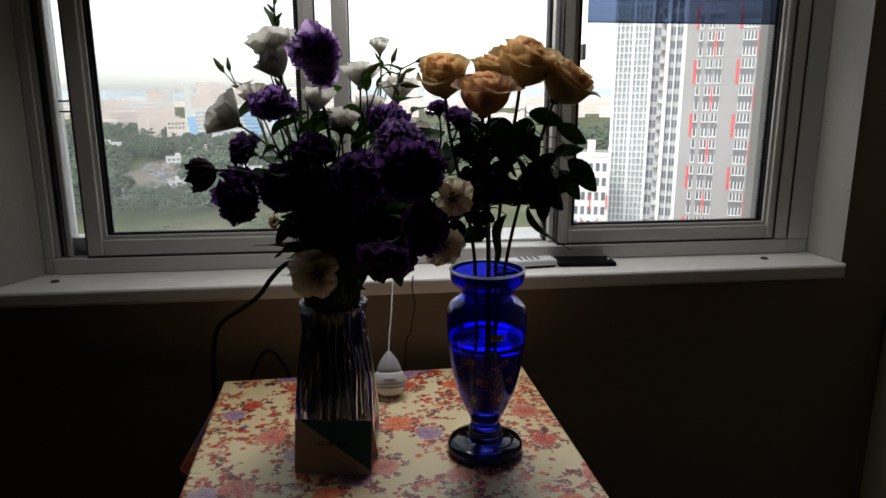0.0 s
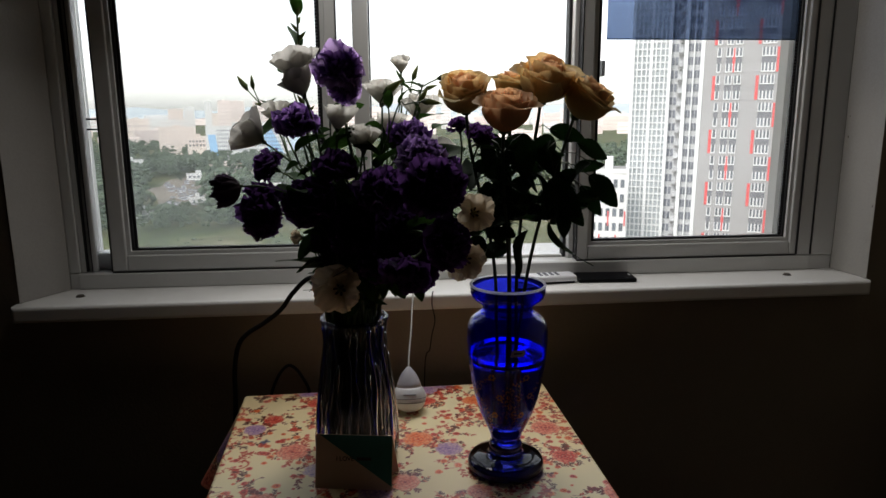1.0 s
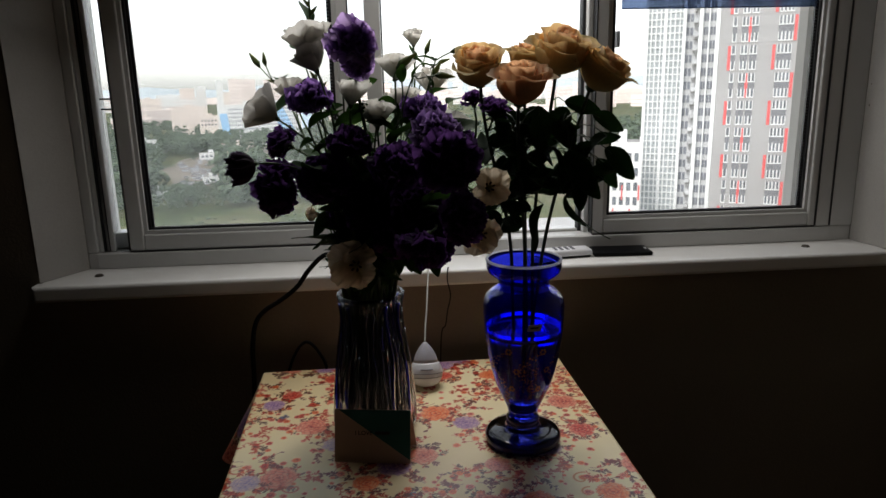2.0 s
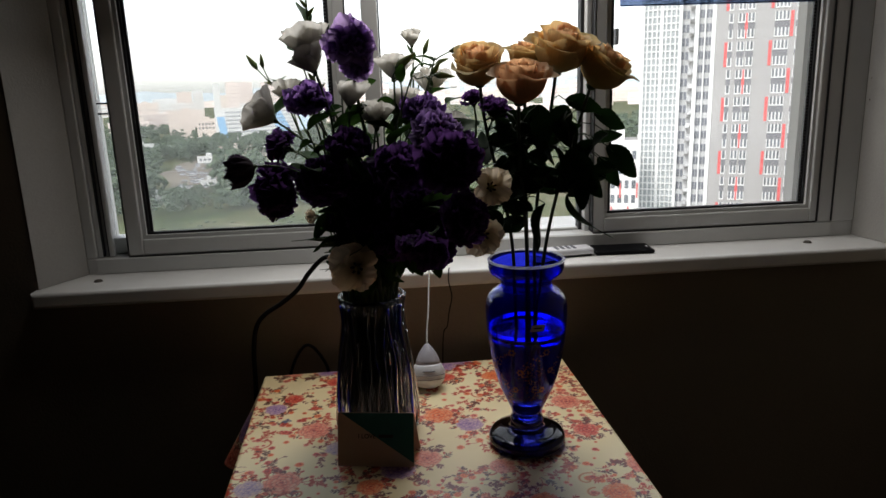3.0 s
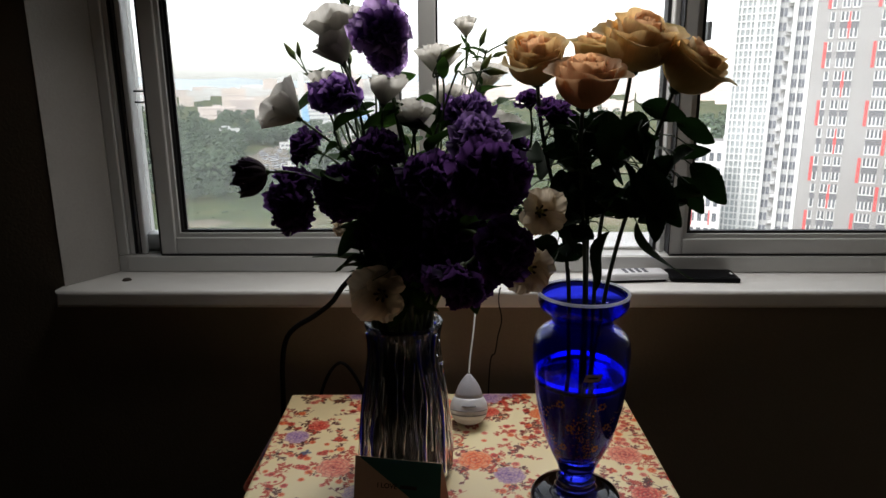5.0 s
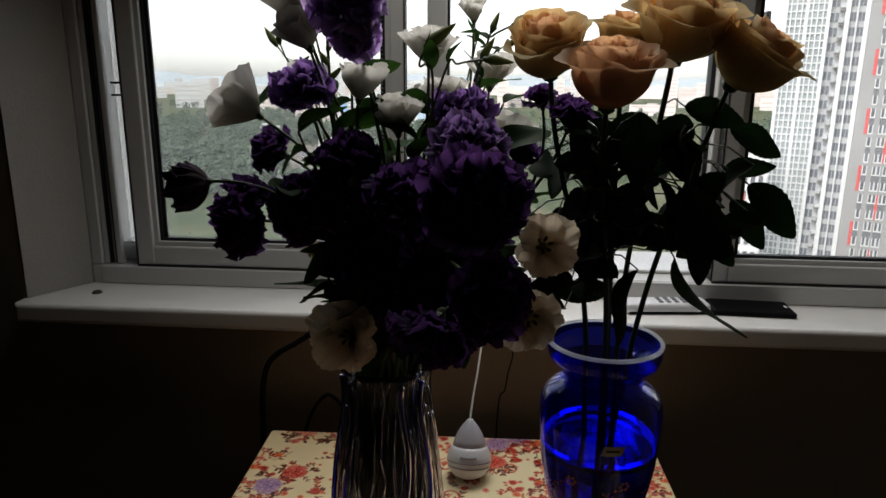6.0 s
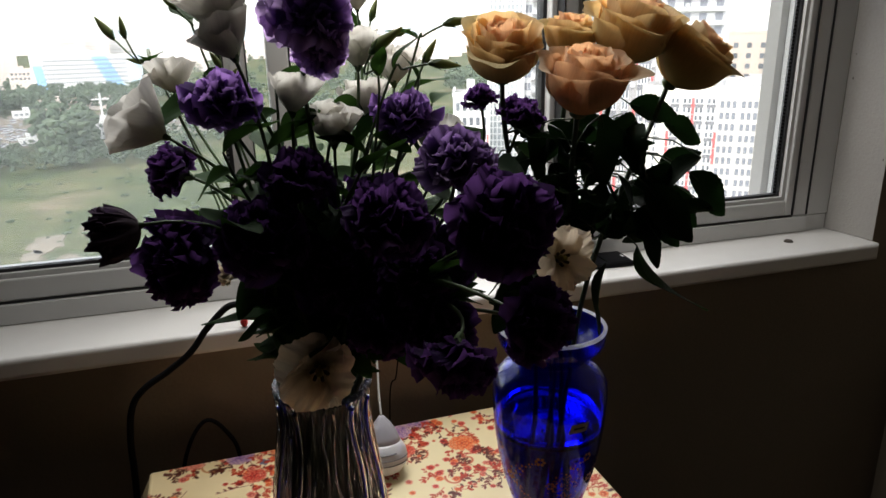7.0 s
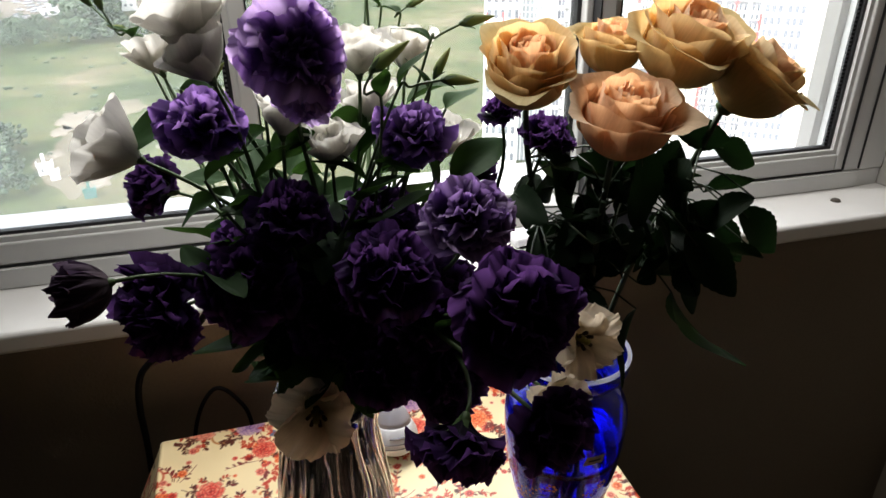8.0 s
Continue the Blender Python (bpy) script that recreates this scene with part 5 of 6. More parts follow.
for tip, ax, sz, bend in (
    ((-0.284, -0.005, 1.412), (-0.55, 0.1, 0.8), 0.95, (-0.225, -0.040, 1.352)),
    ((-0.256, -0.052, 1.412), (-0.12, 0.1, 1.0), 0.75, (-0.225, -0.042, 1.352)),
    ((-0.254, 0.008, 1.369), (-0.9, 0.0, 0.25), 0.65, (-0.217, -0.002, 1.339)),
    ((0.007, -0.361, 1.394), (0.75, -0.1, 0.55), 1.05, (-0.002, -0.357, 1.349)),
    ((0.065, -0.358, 1.369), (1.0, -0.1, -0.1), 0.85, (0.008, -0.352, 1.354)),
    ((0.056, -0.062, 1.429), (0.35, 0.1, 0.9), 0.85, (0.043, -0.092, 1.379)),
    ((0.083, -0.112, 1.399), (0.9, 0.1, 0.3), 0.70, (0.058, -0.122, 1.374)),
    ((0.093, -0.312, 1.409), (0.95, 0.0, 0.15), 0.85, (0.048, -0.302, 1.379)),
    ((0.053, -0.342, 1.382), (0.5, 0.0, 0.85), 0.75, (0.043, -0.322, 1.339)),
    ((-0.192, -0.172, 1.434), (-0.6, 0.1, 0.5), 0.55, (-0.167, -0.182, 1.399)),
    ((0.027, -0.052, 1.444), (0.0, 0.0, 1.0), 0.8, (0.028, -0.082, 1.389)),
):
    bud(tip, ax, sz, bend)
# a pale half-open bud on a tall stem
lisianthus((0.026, -0.100, 1.440), (-0.05, 0.0, 1.0), 0.62, "cup", "white", "pale half-open lisianthus bud on a tall stem", 1)

# tall flowering spike
neck, low = clear_spot()
spk = thing("flower_spike", "tall green spike with small closed buds in the bouquet", "flower spike", at=Matrix.Translation(low))
sp_pts = spline([(-0.160, -0.190, 1.640), (-0.152, -0.195, 1.54), (-0.148, -0.205, 1.43), (-0.135, -0.220, 1.28), neck, low], 8)
stem_part(spk, low, sp_pts, 0.0016, "stem_green", 1.4)
for i in range(1, 22):
    p = sp_pts[i]
    a = i * 2.4
    d = Vector((math.cos(a), math.sin(a), 1.1))
    part("bud", BUD, None, spk, at=Matrix.Translation(-low) @ facing(p, d) @ Matrix.Scale(0.42 + 0.012 * i, 4))
for i in (10, 14, 18, 22, 26):
    leaf_at(spk, low, LEAF, sp_pts[i], Vector((rf.uniform(-1, 1), rf.uniform(-1, 1), 0.9)), 0.05)

# leafy sprigs that fill the bouquet
for tip, leaves in (((-0.120, -0.344, 1.135), 9), ((-0.050, -0.394, 1.165), 9), ((0.020, -0.354, 1.155), 9), ((0.050, -0.314, 1.205), 9), ((-0.140, -0.274, 1.205), 9), ((-0.080, -0.234, 1.255), 9),
                    ((0.010, -0.254, 1.255), 9), ((-0.150, -0.334, 1.295), 8), ((0.070, -0.434, 1.205), 8), ((-0.020, -0.314, 1.105), 9), ((0.011, -0.345, 1.115), 8), ((0.040, -0.414, 1.145), 8), ((-0.100, -0.354, 1.205), 8), ((-0.160, -0.304, 1.365), 2), ((-0.040, -0.314, 1.335), 7), ((0.030, -0.294, 1.335), 7), ((-0.095, -0.314, 1.350), 7), ((0.070, -0.284, 1.325), 7), ((-0.010, -0.354, 1.305), 7), ((-0.110, -0.344, 1.295), 7), ((0.060, -0.344, 1.275), 7)):
    neck, low = clear_spot()
    sg = thing("leafy_sprig", "dark green leafy sprig between the flowers", "foliage", group="leafy sprigs", at=Matrix.Translation(low))
    pts = stem_path(tip, (Vector(tip) - neck) + Vector((0, 0, 0.08)), neck, low)
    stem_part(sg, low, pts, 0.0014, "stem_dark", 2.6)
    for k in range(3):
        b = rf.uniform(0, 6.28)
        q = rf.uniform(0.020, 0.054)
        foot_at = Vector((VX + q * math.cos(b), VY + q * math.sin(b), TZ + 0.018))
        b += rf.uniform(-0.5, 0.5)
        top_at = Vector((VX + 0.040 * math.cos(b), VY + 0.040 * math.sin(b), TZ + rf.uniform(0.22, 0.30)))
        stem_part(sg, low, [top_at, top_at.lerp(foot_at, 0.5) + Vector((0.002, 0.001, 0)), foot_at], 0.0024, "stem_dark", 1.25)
    for k in range(leaves):
        p = pts[min(k, 12)]
        a = k * 2.4 + rf.random()
        leaf_at(sg, low, LEAF, p, Vector((math.cos(a), math.sin(a), rf.uniform(-0.5, 0.9))), rf.uniform(0.045, 0.075), rf.uniform(-0.8, 0.8))
# three leaves that stand out at the edge
neck, low = clear_spot()
sg = thing("leafy_sprig", "dark green leafy sprig hanging over the vase rim", "foliage", group="leafy sprigs", at=Matrix.Translation(low))
pts = stem_path((-0.10, -0.30, 1.09), (-0.5, -0.2, 0.5), neck, low)
stem_part(sg, low, pts, 0.0014, "stem_dark", 2.6)
for at, d, L in (((-0.105, -0.300, 1.092), (-0.75, -0.15, 0.6), 0.085), ((-0.09, -0.29, 1.07), (-0.9, -0.1, 0.15), 0.05)):
    leaf_at(sg, low, LEAF, at, d, L)
neck, low = clear_spot()
sg = thing("leafy_sprig", "dark green leafy sprig hanging over the vase rim", "foliage", group="leafy sprigs", at=Matrix.Translation(low))
pts = stem_path((0.000, -0.320, 1.115), (0.5, -0.4, 0.5), neck, low)
stem_part(sg, low, pts, 0.0014, "stem_dark", 2.6)
for at, d, L in (((0.000, -0.325, 1.122), (0.1, -0.15, -1.0), 0.07), ((-0.010, -0.32, 1.11), (-0.2, -0.3, -1.0), 0.06), ((0.000, -0.32, 1.12), (0.7, -0.2, -0.6), 0.05)):
    leaf_at(sg, low, LEAF, at, d, L, 0.4)


# ---- roses ----
def rose_petal(i, n, mat):
    """Petal i of n from the heart outwards: a rounded shell that wraps the heart or leans out with a rolled rim."""
    t = i / (n - 1)
    rr = random.Random(100 + i)
    R = (0.0040 + 0.0300 * t ** 0.80) * rr.uniform(0.96, 1.04)
    H = (0.0600 - 0.0070 * max(0.0, t - 0.55) / 0.45) * rr.uniform(0.95, 1.05)
    psi = 1.75 - 0.58 * t ** 0.7
    lean = -0.34 + 0.48 * t
    curl = 0.0008 + 0.0062 * t ** 1.4
    ph = rr.uniform(0, 6.28)
    skew = rr.uniform(-0.18, 0.18)

    def fn(u, v):
        edge = 1 - 0.36 * min(1.0, abs(u - 0.12 * math.sin(ph))) ** 4 + 0.014 * math.sin(5 * u + ph) + 0.016 * math.sin(13 * u + 2 * ph) * t
        ve = max(0.0, v * edge)
        rad = R * math.sin(min(1.0, ve / 0.60) * math.pi / 2) ** 0.75
        k = max(0.0, ve - 0.50) / 0.50
        roll = max(0.0, ve - 0.74) / 0.26
        rad += R * lean * k ** 2 + curl * roll ** 1.5 * (1 + 0.5 * math.sin(2.2 * u + ph))
        rad += 0.0030 * (0.3 + t) * math.sin(3.2 * u + ph) * ve ** 3 + 0.0016 * math.sin(9 * u + 2 * ph) * ve ** 5 + 0.0024 * t * abs(u) ** 4 * ve
        z = H * ve ** 1.1 - 0.85 * curl * roll ** 2.4
        a = u * psi * math.sin(math.pi * min(0.5, 0.16 + 0.44 * v)) + skew * v
        return (rad * math.sin(a), rad * math.cos(a), z + 0.002)

    return grid_mesh("petal", fn, 18, 16, mat)


NP = 24
ROSE = {m: [rose_petal(i, NP, "petal_rose_pink" if i < 11 else m if i < NP - 3 or m == "petal_rose_pink" else "petal_rose_green") for i in range(NP)] for m in ("petal_rose", "petal_rose_pink")}


def rose(centre, axis, size, mat, neck, low, leaves, label, spin, opened=1.0):
    low, neck = Vector(low), Vector(neck)
    r = thing("rose", label, "rose", group="roses in the blue vase", at=Matrix.Translation(low))
    ax = Vector(axis).normalized()
    base = Vector(centre) - ax * 0.031 * size
    b = part("bloom", ROSE_CALYX, None, r, at=Matrix.Translation(-low) @ facing(base, ax, spin) @ Matrix.Scale(size, 4))
    for i, me in enumerate(ROSE[mat]):
        s = 1.0 + (opened - 1.0) * i / NP
        m = Matrix.Rotation(i * 2.39996 + rf.uniform(-0.2, 0.2), 4, "Z") @ Matrix.Rotation(-rf.uniform(0.02, 0.15) * (i / NP) ** 2.5 * opened, 4, "X") @ Matrix.Diagonal((s, s, rf.uniform(0.94, 1.06), 1))
        part("petal", me, None, b, at=m)
    pts = stem_path(base, ax * 0.5 + Vector((0, 0, 0.6)), neck, low)
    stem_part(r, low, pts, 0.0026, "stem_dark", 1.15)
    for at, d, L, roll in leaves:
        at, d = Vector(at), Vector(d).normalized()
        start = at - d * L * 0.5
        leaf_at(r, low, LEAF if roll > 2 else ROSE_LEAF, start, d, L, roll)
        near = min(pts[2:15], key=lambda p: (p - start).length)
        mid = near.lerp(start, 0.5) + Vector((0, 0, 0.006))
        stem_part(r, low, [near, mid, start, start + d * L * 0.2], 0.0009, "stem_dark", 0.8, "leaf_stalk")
    return r


def scatter(cx, cy, cz, n, sx, sy, sz):
    out = []
    for _ in range(n):
        a = rf.uniform(0, 6.28)
        out.append(((cx + rf.uniform(-sx, sx), cy + rf.uniform(-sy, sy), cz + rf.uniform(-sz, sz)), (math.cos(a), math.sin(a), rf.uniform(-0.9, 0.3)), rf.uniform(0.042, 0.060), rf.uniform(-1.5, 1.5)))
    return out


PEACH = "peach-coloured rose with a dark leafy stem in the blue vase"
rose((0.110, -0.390, 1.380), (-0.15, -0.42, 0.90), 0.98, "petal_rose", (0.166, -0.360, 1.062), (0.176, -0.337, 0.835),
     [((0.147, -0.385, 1.28), (0.3, -0.3, -1), 0.07, 0.2), ((0.165, -0.415, 1.25), (0.2, -0.5, -0.8), 0.058, 0.5)] + scatter(0.160, -0.385, 1.245, 14, 0.03, 0.05, 0.065) + scatter(0.135, -0.400, 1.225, 16, 0.03, 0.05, 0.06) + scatter(0.140, -0.400, 1.165, 14, 0.035, 0.04, 0.04), PEACH, 0.4)
rose((0.160, -0.459, 1.355), (0.03, -0.34, 0.94), 1.0, "petal_rose_pink", (0.184, -0.376, 1.062), (0.191, -0.332, 0.835),
     [((0.192, -0.444, 1.290), (0.05, -0.2, -1), 0.070, 0.0), ((0.221, -0.445, 1.24), (0.3, -0.4, -0.9), 0.058, -0.4), ((0.182, -0.457, 1.152), (-0.45, -0.2, -1), 0.070, 1.0)] + scatter(0.190, -0.415, 1.245, 16, 0.04, 0.04, 0.065), "pinkish peach rose, wide open, facing out of the blue vase", 1.3, 1.0)
rose((0.226, -0.423, 1.397), (0.15, -0.40, 0.92), 1.08, "petal_rose", (0.201, -0.352, 1.062), (0.201, -0.362, 0.835),
     [((0.262, -0.412, 1.322), (1, -0.1, -0.25), 0.055, 1.3), ((0.243, -0.478, 1.234), (0.55, -0.35, -0.75), 0.070, 1.2), ((0.240, -0.470, 1.160), (0.30, -0.42, -0.85), 0.086, 2.4), ((0.241, -0.425, 1.275), (0.2, -0.3, -1), 0.06, -0.2)] + scatter(0.231, -0.405, 1.250, 16, 0.035, 0.04, 0.065), PEACH, 2.2)
rose((0.284, -0.432, 1.370), (0.50, -0.35, 0.80), 1.0, "petal_rose", (0.212, -0.362, 1.062), (0.181, -0.367, 0.835),
     [((0.306, -0.403, 1.297), (1, -0.1, -0.45), 0.055, 1.2), ((0.298, -0.408, 1.272), (1, 0.0, 0.22), 0.048, -1.1), ((0.312, -0.446, 1.240), (0.70, -0.25, -0.70), 0.064, 1.1), ((0.300, -0.420, 1.222), (0.5, -0.3, -0.7), 0.054, 0.9), ((0.266, -0.435, 1.21), (0.5, -0.4, -0.6), 0.058, 0.9)] + scatter(0.251, -0.415, 1.240, 10, 0.03, 0.03, 0.06) + scatter(0.265, -0.440, 1.232, 8, 0.035, 0.02, 0.035), PEACH, 3.0)
rose((0.182, -0.382, 1.392), (0.0, -0.15, 1.0), 0.72, "petal_rose", (0.192, -0.342, 1.062), (0.196, -0.347, 0.835), scatter(0.186, -0.375, 1.26, 3, 0.02, 0.02, 0.03), "yellowish peach rose standing behind the others in the blue vase", 0.9)

# ---- outdoors ----
GZ = -60.0
EYE_Y = -1.2


def out_at(az, d, z=GZ):
    """A place outside by bearing (degrees from straight ahead) and distance."""
    a, d = radians(0.955 * az - 0.25), 1.05 * d
    return Vector((d * math.sin(a), EYE_Y + d * math.cos(a), z))


def facade_pose(az, d, z=GZ):
    """Local x runs along a facade that faces the window, y away from it, z up."""
    return Matrix.Translation(out_at(az, d, z)) @ Matrix.Rotation(-radians(0.955 * az - 0.25), 4, "Z")


gb = bmesh.new()
ring = [gb.verts.new((4400 * math.cos(2 * math.pi * k / 64), 4400 * math.sin(2 * math.pi * k / 64), GZ)) for k in range(64)]
gb.faces.new(ring)
thing("ground", "green waste ground with bare patches reaching to the city", "ground", kind="structure", bm=gb, mat="field")


def blot(rx, ry, n, seed, z):
    """An uneven flat patch."""
    rr = random.Random(seed)
    ph = [rr.uniform(0, 6.28) for _ in range(4)]
    bm = bmesh.new()
    lo, hi = [], []
    for k in range(n):
        a = 2 * math.pi * k / n
        q = 1 + 0.18 * math.sin(2 * a + ph[0]) + 0.13 * math.sin(5 * a + ph[1]) + 0.08 * math.sin(9 * a + ph[2])
        hi.append(bm.verts.new((rx * q * math.cos(a), ry * q * math.sin(a), z)))
        lo.append(bm.verts.new((rx * q * math.cos(a) * 1.03, ry * q * math.sin(a) * 1.03, -0.3)))
    bm.faces.new(hi)
    for k in range(n):
        j = (k + 1) % n
        bm.faces.new((lo[k], lo[j], hi[j], hi[k]))
    return bm


PALE, BROWN = "pale bare sand patch in the field", "brown trodden soil in the field"
for az, d, rx, ry, z, mat, lab in ((-15.2, 190, 9, 26, 0.12, "soil", BROWN), (-14.8, 228, 5.5, 9, 0.25, "sand", PALE), (-15.9, 217, 3.0, 5, 0.25, "sand", PALE), (-13.6, 206, 4.0, 5, 0.25, "sand", PALE), (-14.3, 170, 3.4, 4, 0.25, "sand", PALE),
                                   (-16.8, 196, 2.2, 3, 0.2, "sand", PALE), (-8.0, 190, 4, 3, 0.15, "sand", PALE), (-11.0, 236, 7, 8, 0.12, "soil", BROWN), (-4.0, 240, 9, 7, 0.12, "soil", BROWN), (-22.0, 300, 12, 8, 0.12, "soil", BROWN)):
    thing("bare_patch", lab, "ground", kind="structure", bm=blot(rx, ry, 48, int(d), z), mat=mat, at=facade_pose(az, d))
for az, d, rx, ry in ((-15.5, 525, 27, 92), (-9.8, 560, 22, 60), (-3.5, 500, 40, 36)):
    thing("parking_lot", "grey asphalt parking lot with cars", "parking lot", kind="structure", bm=blot(rx, ry, 32, int(d + az), 0.15), mat="asphalt", at=facade_pose(az, d))

hb = bmesh.new()
crest = []
for k in range(81):
    a = radians(-60 + 1.5 * k)
    up = 6 + 14 * math.sin(k * 0.37) + 9 * math.sin(k * 0.91 + 1) + 4 * math.sin(k * 2.3)
    crest.append([hb.verts.new((d * math.sin(a), d * math.cos(a), z)) for d, z in ((3300, GZ - 1), (3700, up), (4300, up - 5), (4390, GZ - 1))])
for p, q in zip(crest, crest[1:]):
    for k in range(3):
        hb.faces.new((p[k], q[k], q[k + 1], p[k + 1]))
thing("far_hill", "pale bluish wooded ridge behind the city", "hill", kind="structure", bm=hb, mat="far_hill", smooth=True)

# woods: clumps of small uneven leaf masses
rt = random.Random(5)
tv, tf = [], []
ico = bmesh.new()
bmesh.ops.create_icosphere(ico, subdivisions=1, radius=1.0)
ICO_V = [v.co.copy() for v in ico.verts]
ICO_F = [tuple(v.index for v in f.verts) for f in ico.faces]
ico.free()


def far_tree(x, y, h, w):
    for _ in range(30):
        a, r = rt.uniform(0, 6.28), w * 0.5 * math.sqrt(rt.random())
        zz = h * rt.uniform(0.30, 0.95)
        r *= math.sqrt(max(0.1, 1 - ((zz / h - 0.5) / 0.55) ** 2))
        cx, cy, cz = x + r * math.cos(a), y + r * math.sin(a), GZ + zz
        s = w * rt.uniform(0.07, 0.16)
        b = len(tv)
        for v in ICO_V:
            k = s * rt.uniform(0.6, 1.3)
            tv.append((cx + v.x * k, cy + v.y * k, cz + v.z * k * 0.8))
        tf.extend(tuple(b + i for i in q) for q in ICO_F)


def wood(az0, az1, d0, d1, n, h0, h1):
    for _ in range(n):
        p = out_at(rt.uniform(az0, az1), rt.uniform(d0, d1))
        h = rt.uniform(h0, h1)
        far_tree(p.x, p.y, h, h * rt.uniform(0.6, 0.9))


wood(-36, -18.2, 380, 900, 330, 11, 19)
wood(-18.2, -3, 690, 830, 190, 10, 15)
wood(-3, 12, 450, 900, 120, 10, 17)
wood(-32, -3, 352, 395, 170, 6, 11)
wood(-13.3, -10.4, 365, 470, 46, 15, 25)
wood(-9.0, -6.2, 450, 610, 34, 9, 15)
wood(-6.2, 6, 400, 470, 60, 7, 12)
wood(-16.6, -14.0, 440, 640, 7, 4, 6)
wood(-17.8, -13.5, 395, 430, 22, 4, 7)
wood(18, 24, 520, 900, 60, 14, 22)
wood(-18.2, -6, 625, 700, 120, 11, 17)
wood(-36, -18.4, 390, 640, 160, 10, 18)
wood(-20, -5, 860, 1080, 130, 13, 19)
wood(-23, -19.0, 168, 215, 34, 5, 9)
wood(-38, 14, 1000, 1500, 160, 12, 18)
me = bpy.data.meshes.new("woods")
me.from_pydata(tv, [], tf)
me.materials.append(MATS["foliage"])
thing("woods", "green deciduous woods between the field and the city", "trees", kind="stuff", bm=me)

# shrubs in the field
tv, tf = [], []
for _ in range(120):
    p = out_at(rt.uniform(-30, 6), 150 + 195 * rt.random() ** 0.6)
    far_tree(p.x, p.y, rt.uniform(0.4, 1.0), rt.uniform(1.0, 3.2))
me = bpy.data.meshes.new("shrubs")
me.from_pydata(tv, [], tf)
me.materials.append(MATS["foliage"])
thing("shrubs", "low green shrubs scattered over the field", "shrubs", kind="stuff", bm=me)


def box_mesh(name, x0, x1, y0, y1, z0, z1, mat):
    return bm_mesh(name, boxed(x0, x1, y0, y1, z0, z1), mat)


# parked cars
def car():
    c = thing("car", "parked car on the asphalt lot", "car", group="parked cars")
    body = bmesh.new()
    box(body, -2.2, 2.2, -0.9, 0.9, 0.35, 0.95, 0.18, 2)
    part("body", body, "car_paint", c)
    cab = bmesh.new()
    box(cab, -1.2, 1.1, -0.8, 0.8, 0.955, 1.5, 0.25, 2)
    part("cabin", cab, "far_window", c)
    wheel = bmesh.new()
    bmesh.ops.create_cone(wheel, cap_ends=True, segments=12, radius1=0.34, radius2=0.34, depth=0.2, matrix=Matrix.Rotation(math.pi / 2, 4, "X"))
    wm = bm_mesh("wheel", wheel, "gasket")
    for wx in (-1.4, 1.4):
        for wy in (-0.82, 0.82):
            part("wheel", wm, None, c, at=pose(wx, wy, 0.34))
    return c


first = None
for az0, d0, w, n, deep in ((-15.3, 525, 3.6, 78, 80), (-9.8, 560, 3.6, 16, 40), (-3.5, 500, 4.5, 14, 24)):
    for _ in range(n):
        p = out_at(az0 + rt.uniform(-0.5, 0.5) * w, d0 + rt.uniform(-deep, deep), GZ + 0.16)
        m = Matrix.Translation(p) @ Matrix.Rotation(rt.choice((0.1, 1.6)) + rt.uniform(-0.1, 0.1), 4, "Z")
        if first is None:
            first = car()
            first.matrix_basis = m
        else:
            copy_thing(first, m)


def block(name, label, az, d, w, deep, z0, z1, mat, roof="roof_grey", group=""):
    """A far building: walls, a flat roof with a parapet, a roof hut."""
    b = thing(name, label, "building", group=group, at=facade_pose(az, d, GZ))
    part("wall", boxed(-w / 2, w / 2, 0, deep, 0, z1 - GZ), mat, b)
    part("roof", boxed(-w / 2 + 0.3, w / 2 - 0.3, 0.3, deep - 0.3, z1 - GZ + 0.004, z1 - GZ + 0.4), roof, b)
    bm = bmesh.new()
    box(bm, -w / 2 - 0.15, w / 2 + 0.15, -0.15, 0.25, z1 - GZ + 0.001, z1 - GZ + 0.9)
    box(bm, -w / 2 - 0.15, -w / 2 + 0.25, 0.251, deep, z1 - GZ + 0.001, z1 - GZ + 0.9)
    box(bm, w / 2 - 0.25, w / 2 + 0.15, 0.251, deep, z1 - GZ + 0.001, z1 - GZ + 0.9)
    part("parapet", bm, mat, b)
    part("roof_hut", boxed(-w * 0.12, w * 0.1, deep * 0.35, deep * 0.6, z1 - GZ + 0.41, z1 - GZ + 3.0), mat, b)
    return b


def windows(b, cols, rows, x0, x1, zlo, zhi, w, h, mat="far_window"):
    me = box_mesh("window", -w / 2, w / 2, -0.12, 0.25, -h / 2, h / 2, mat)
    for i in range(cols):
        for j in range(rows):
            x = x0 + (x1 - x0) * (i + 0.5) / cols
            z = zlo + (zhi - zlo) * (j + 0.5) / rows
            part("window", me, None, b, at=pose(x, 0, z))


# long white office block and its neighbours beyond the woods
wb = block("office_block", "long white office building with window rows and blue panels", -9.85, 848, 112, 18, GZ, -20.5, "facade_white")
windows(wb, 34, 6, -44, 40, 9, 37, 1.3, 2.2, "dim_window")


def slant(x0, x1, shift, z0, z1, y0, y1):
    """An upright slab whose outline leans sideways."""
    bm = bmesh.new()
    q = [(x0 + shift, z0), (x1 + shift, z0), (x1, z1), (x0, z1)]
    lo = [bm.verts.new((x, y0, z)) for x, z in q]
    hi = [bm.verts.new((x, y1, z)) for x, z in q]
    bm.faces.new(lo)
    bm.faces.new(hi[::-1])
    for k in range(4):
        bm.faces.new((lo[k], hi[k], hi[(k + 1) % 4], lo[(k + 1) % 4]))
    return bm


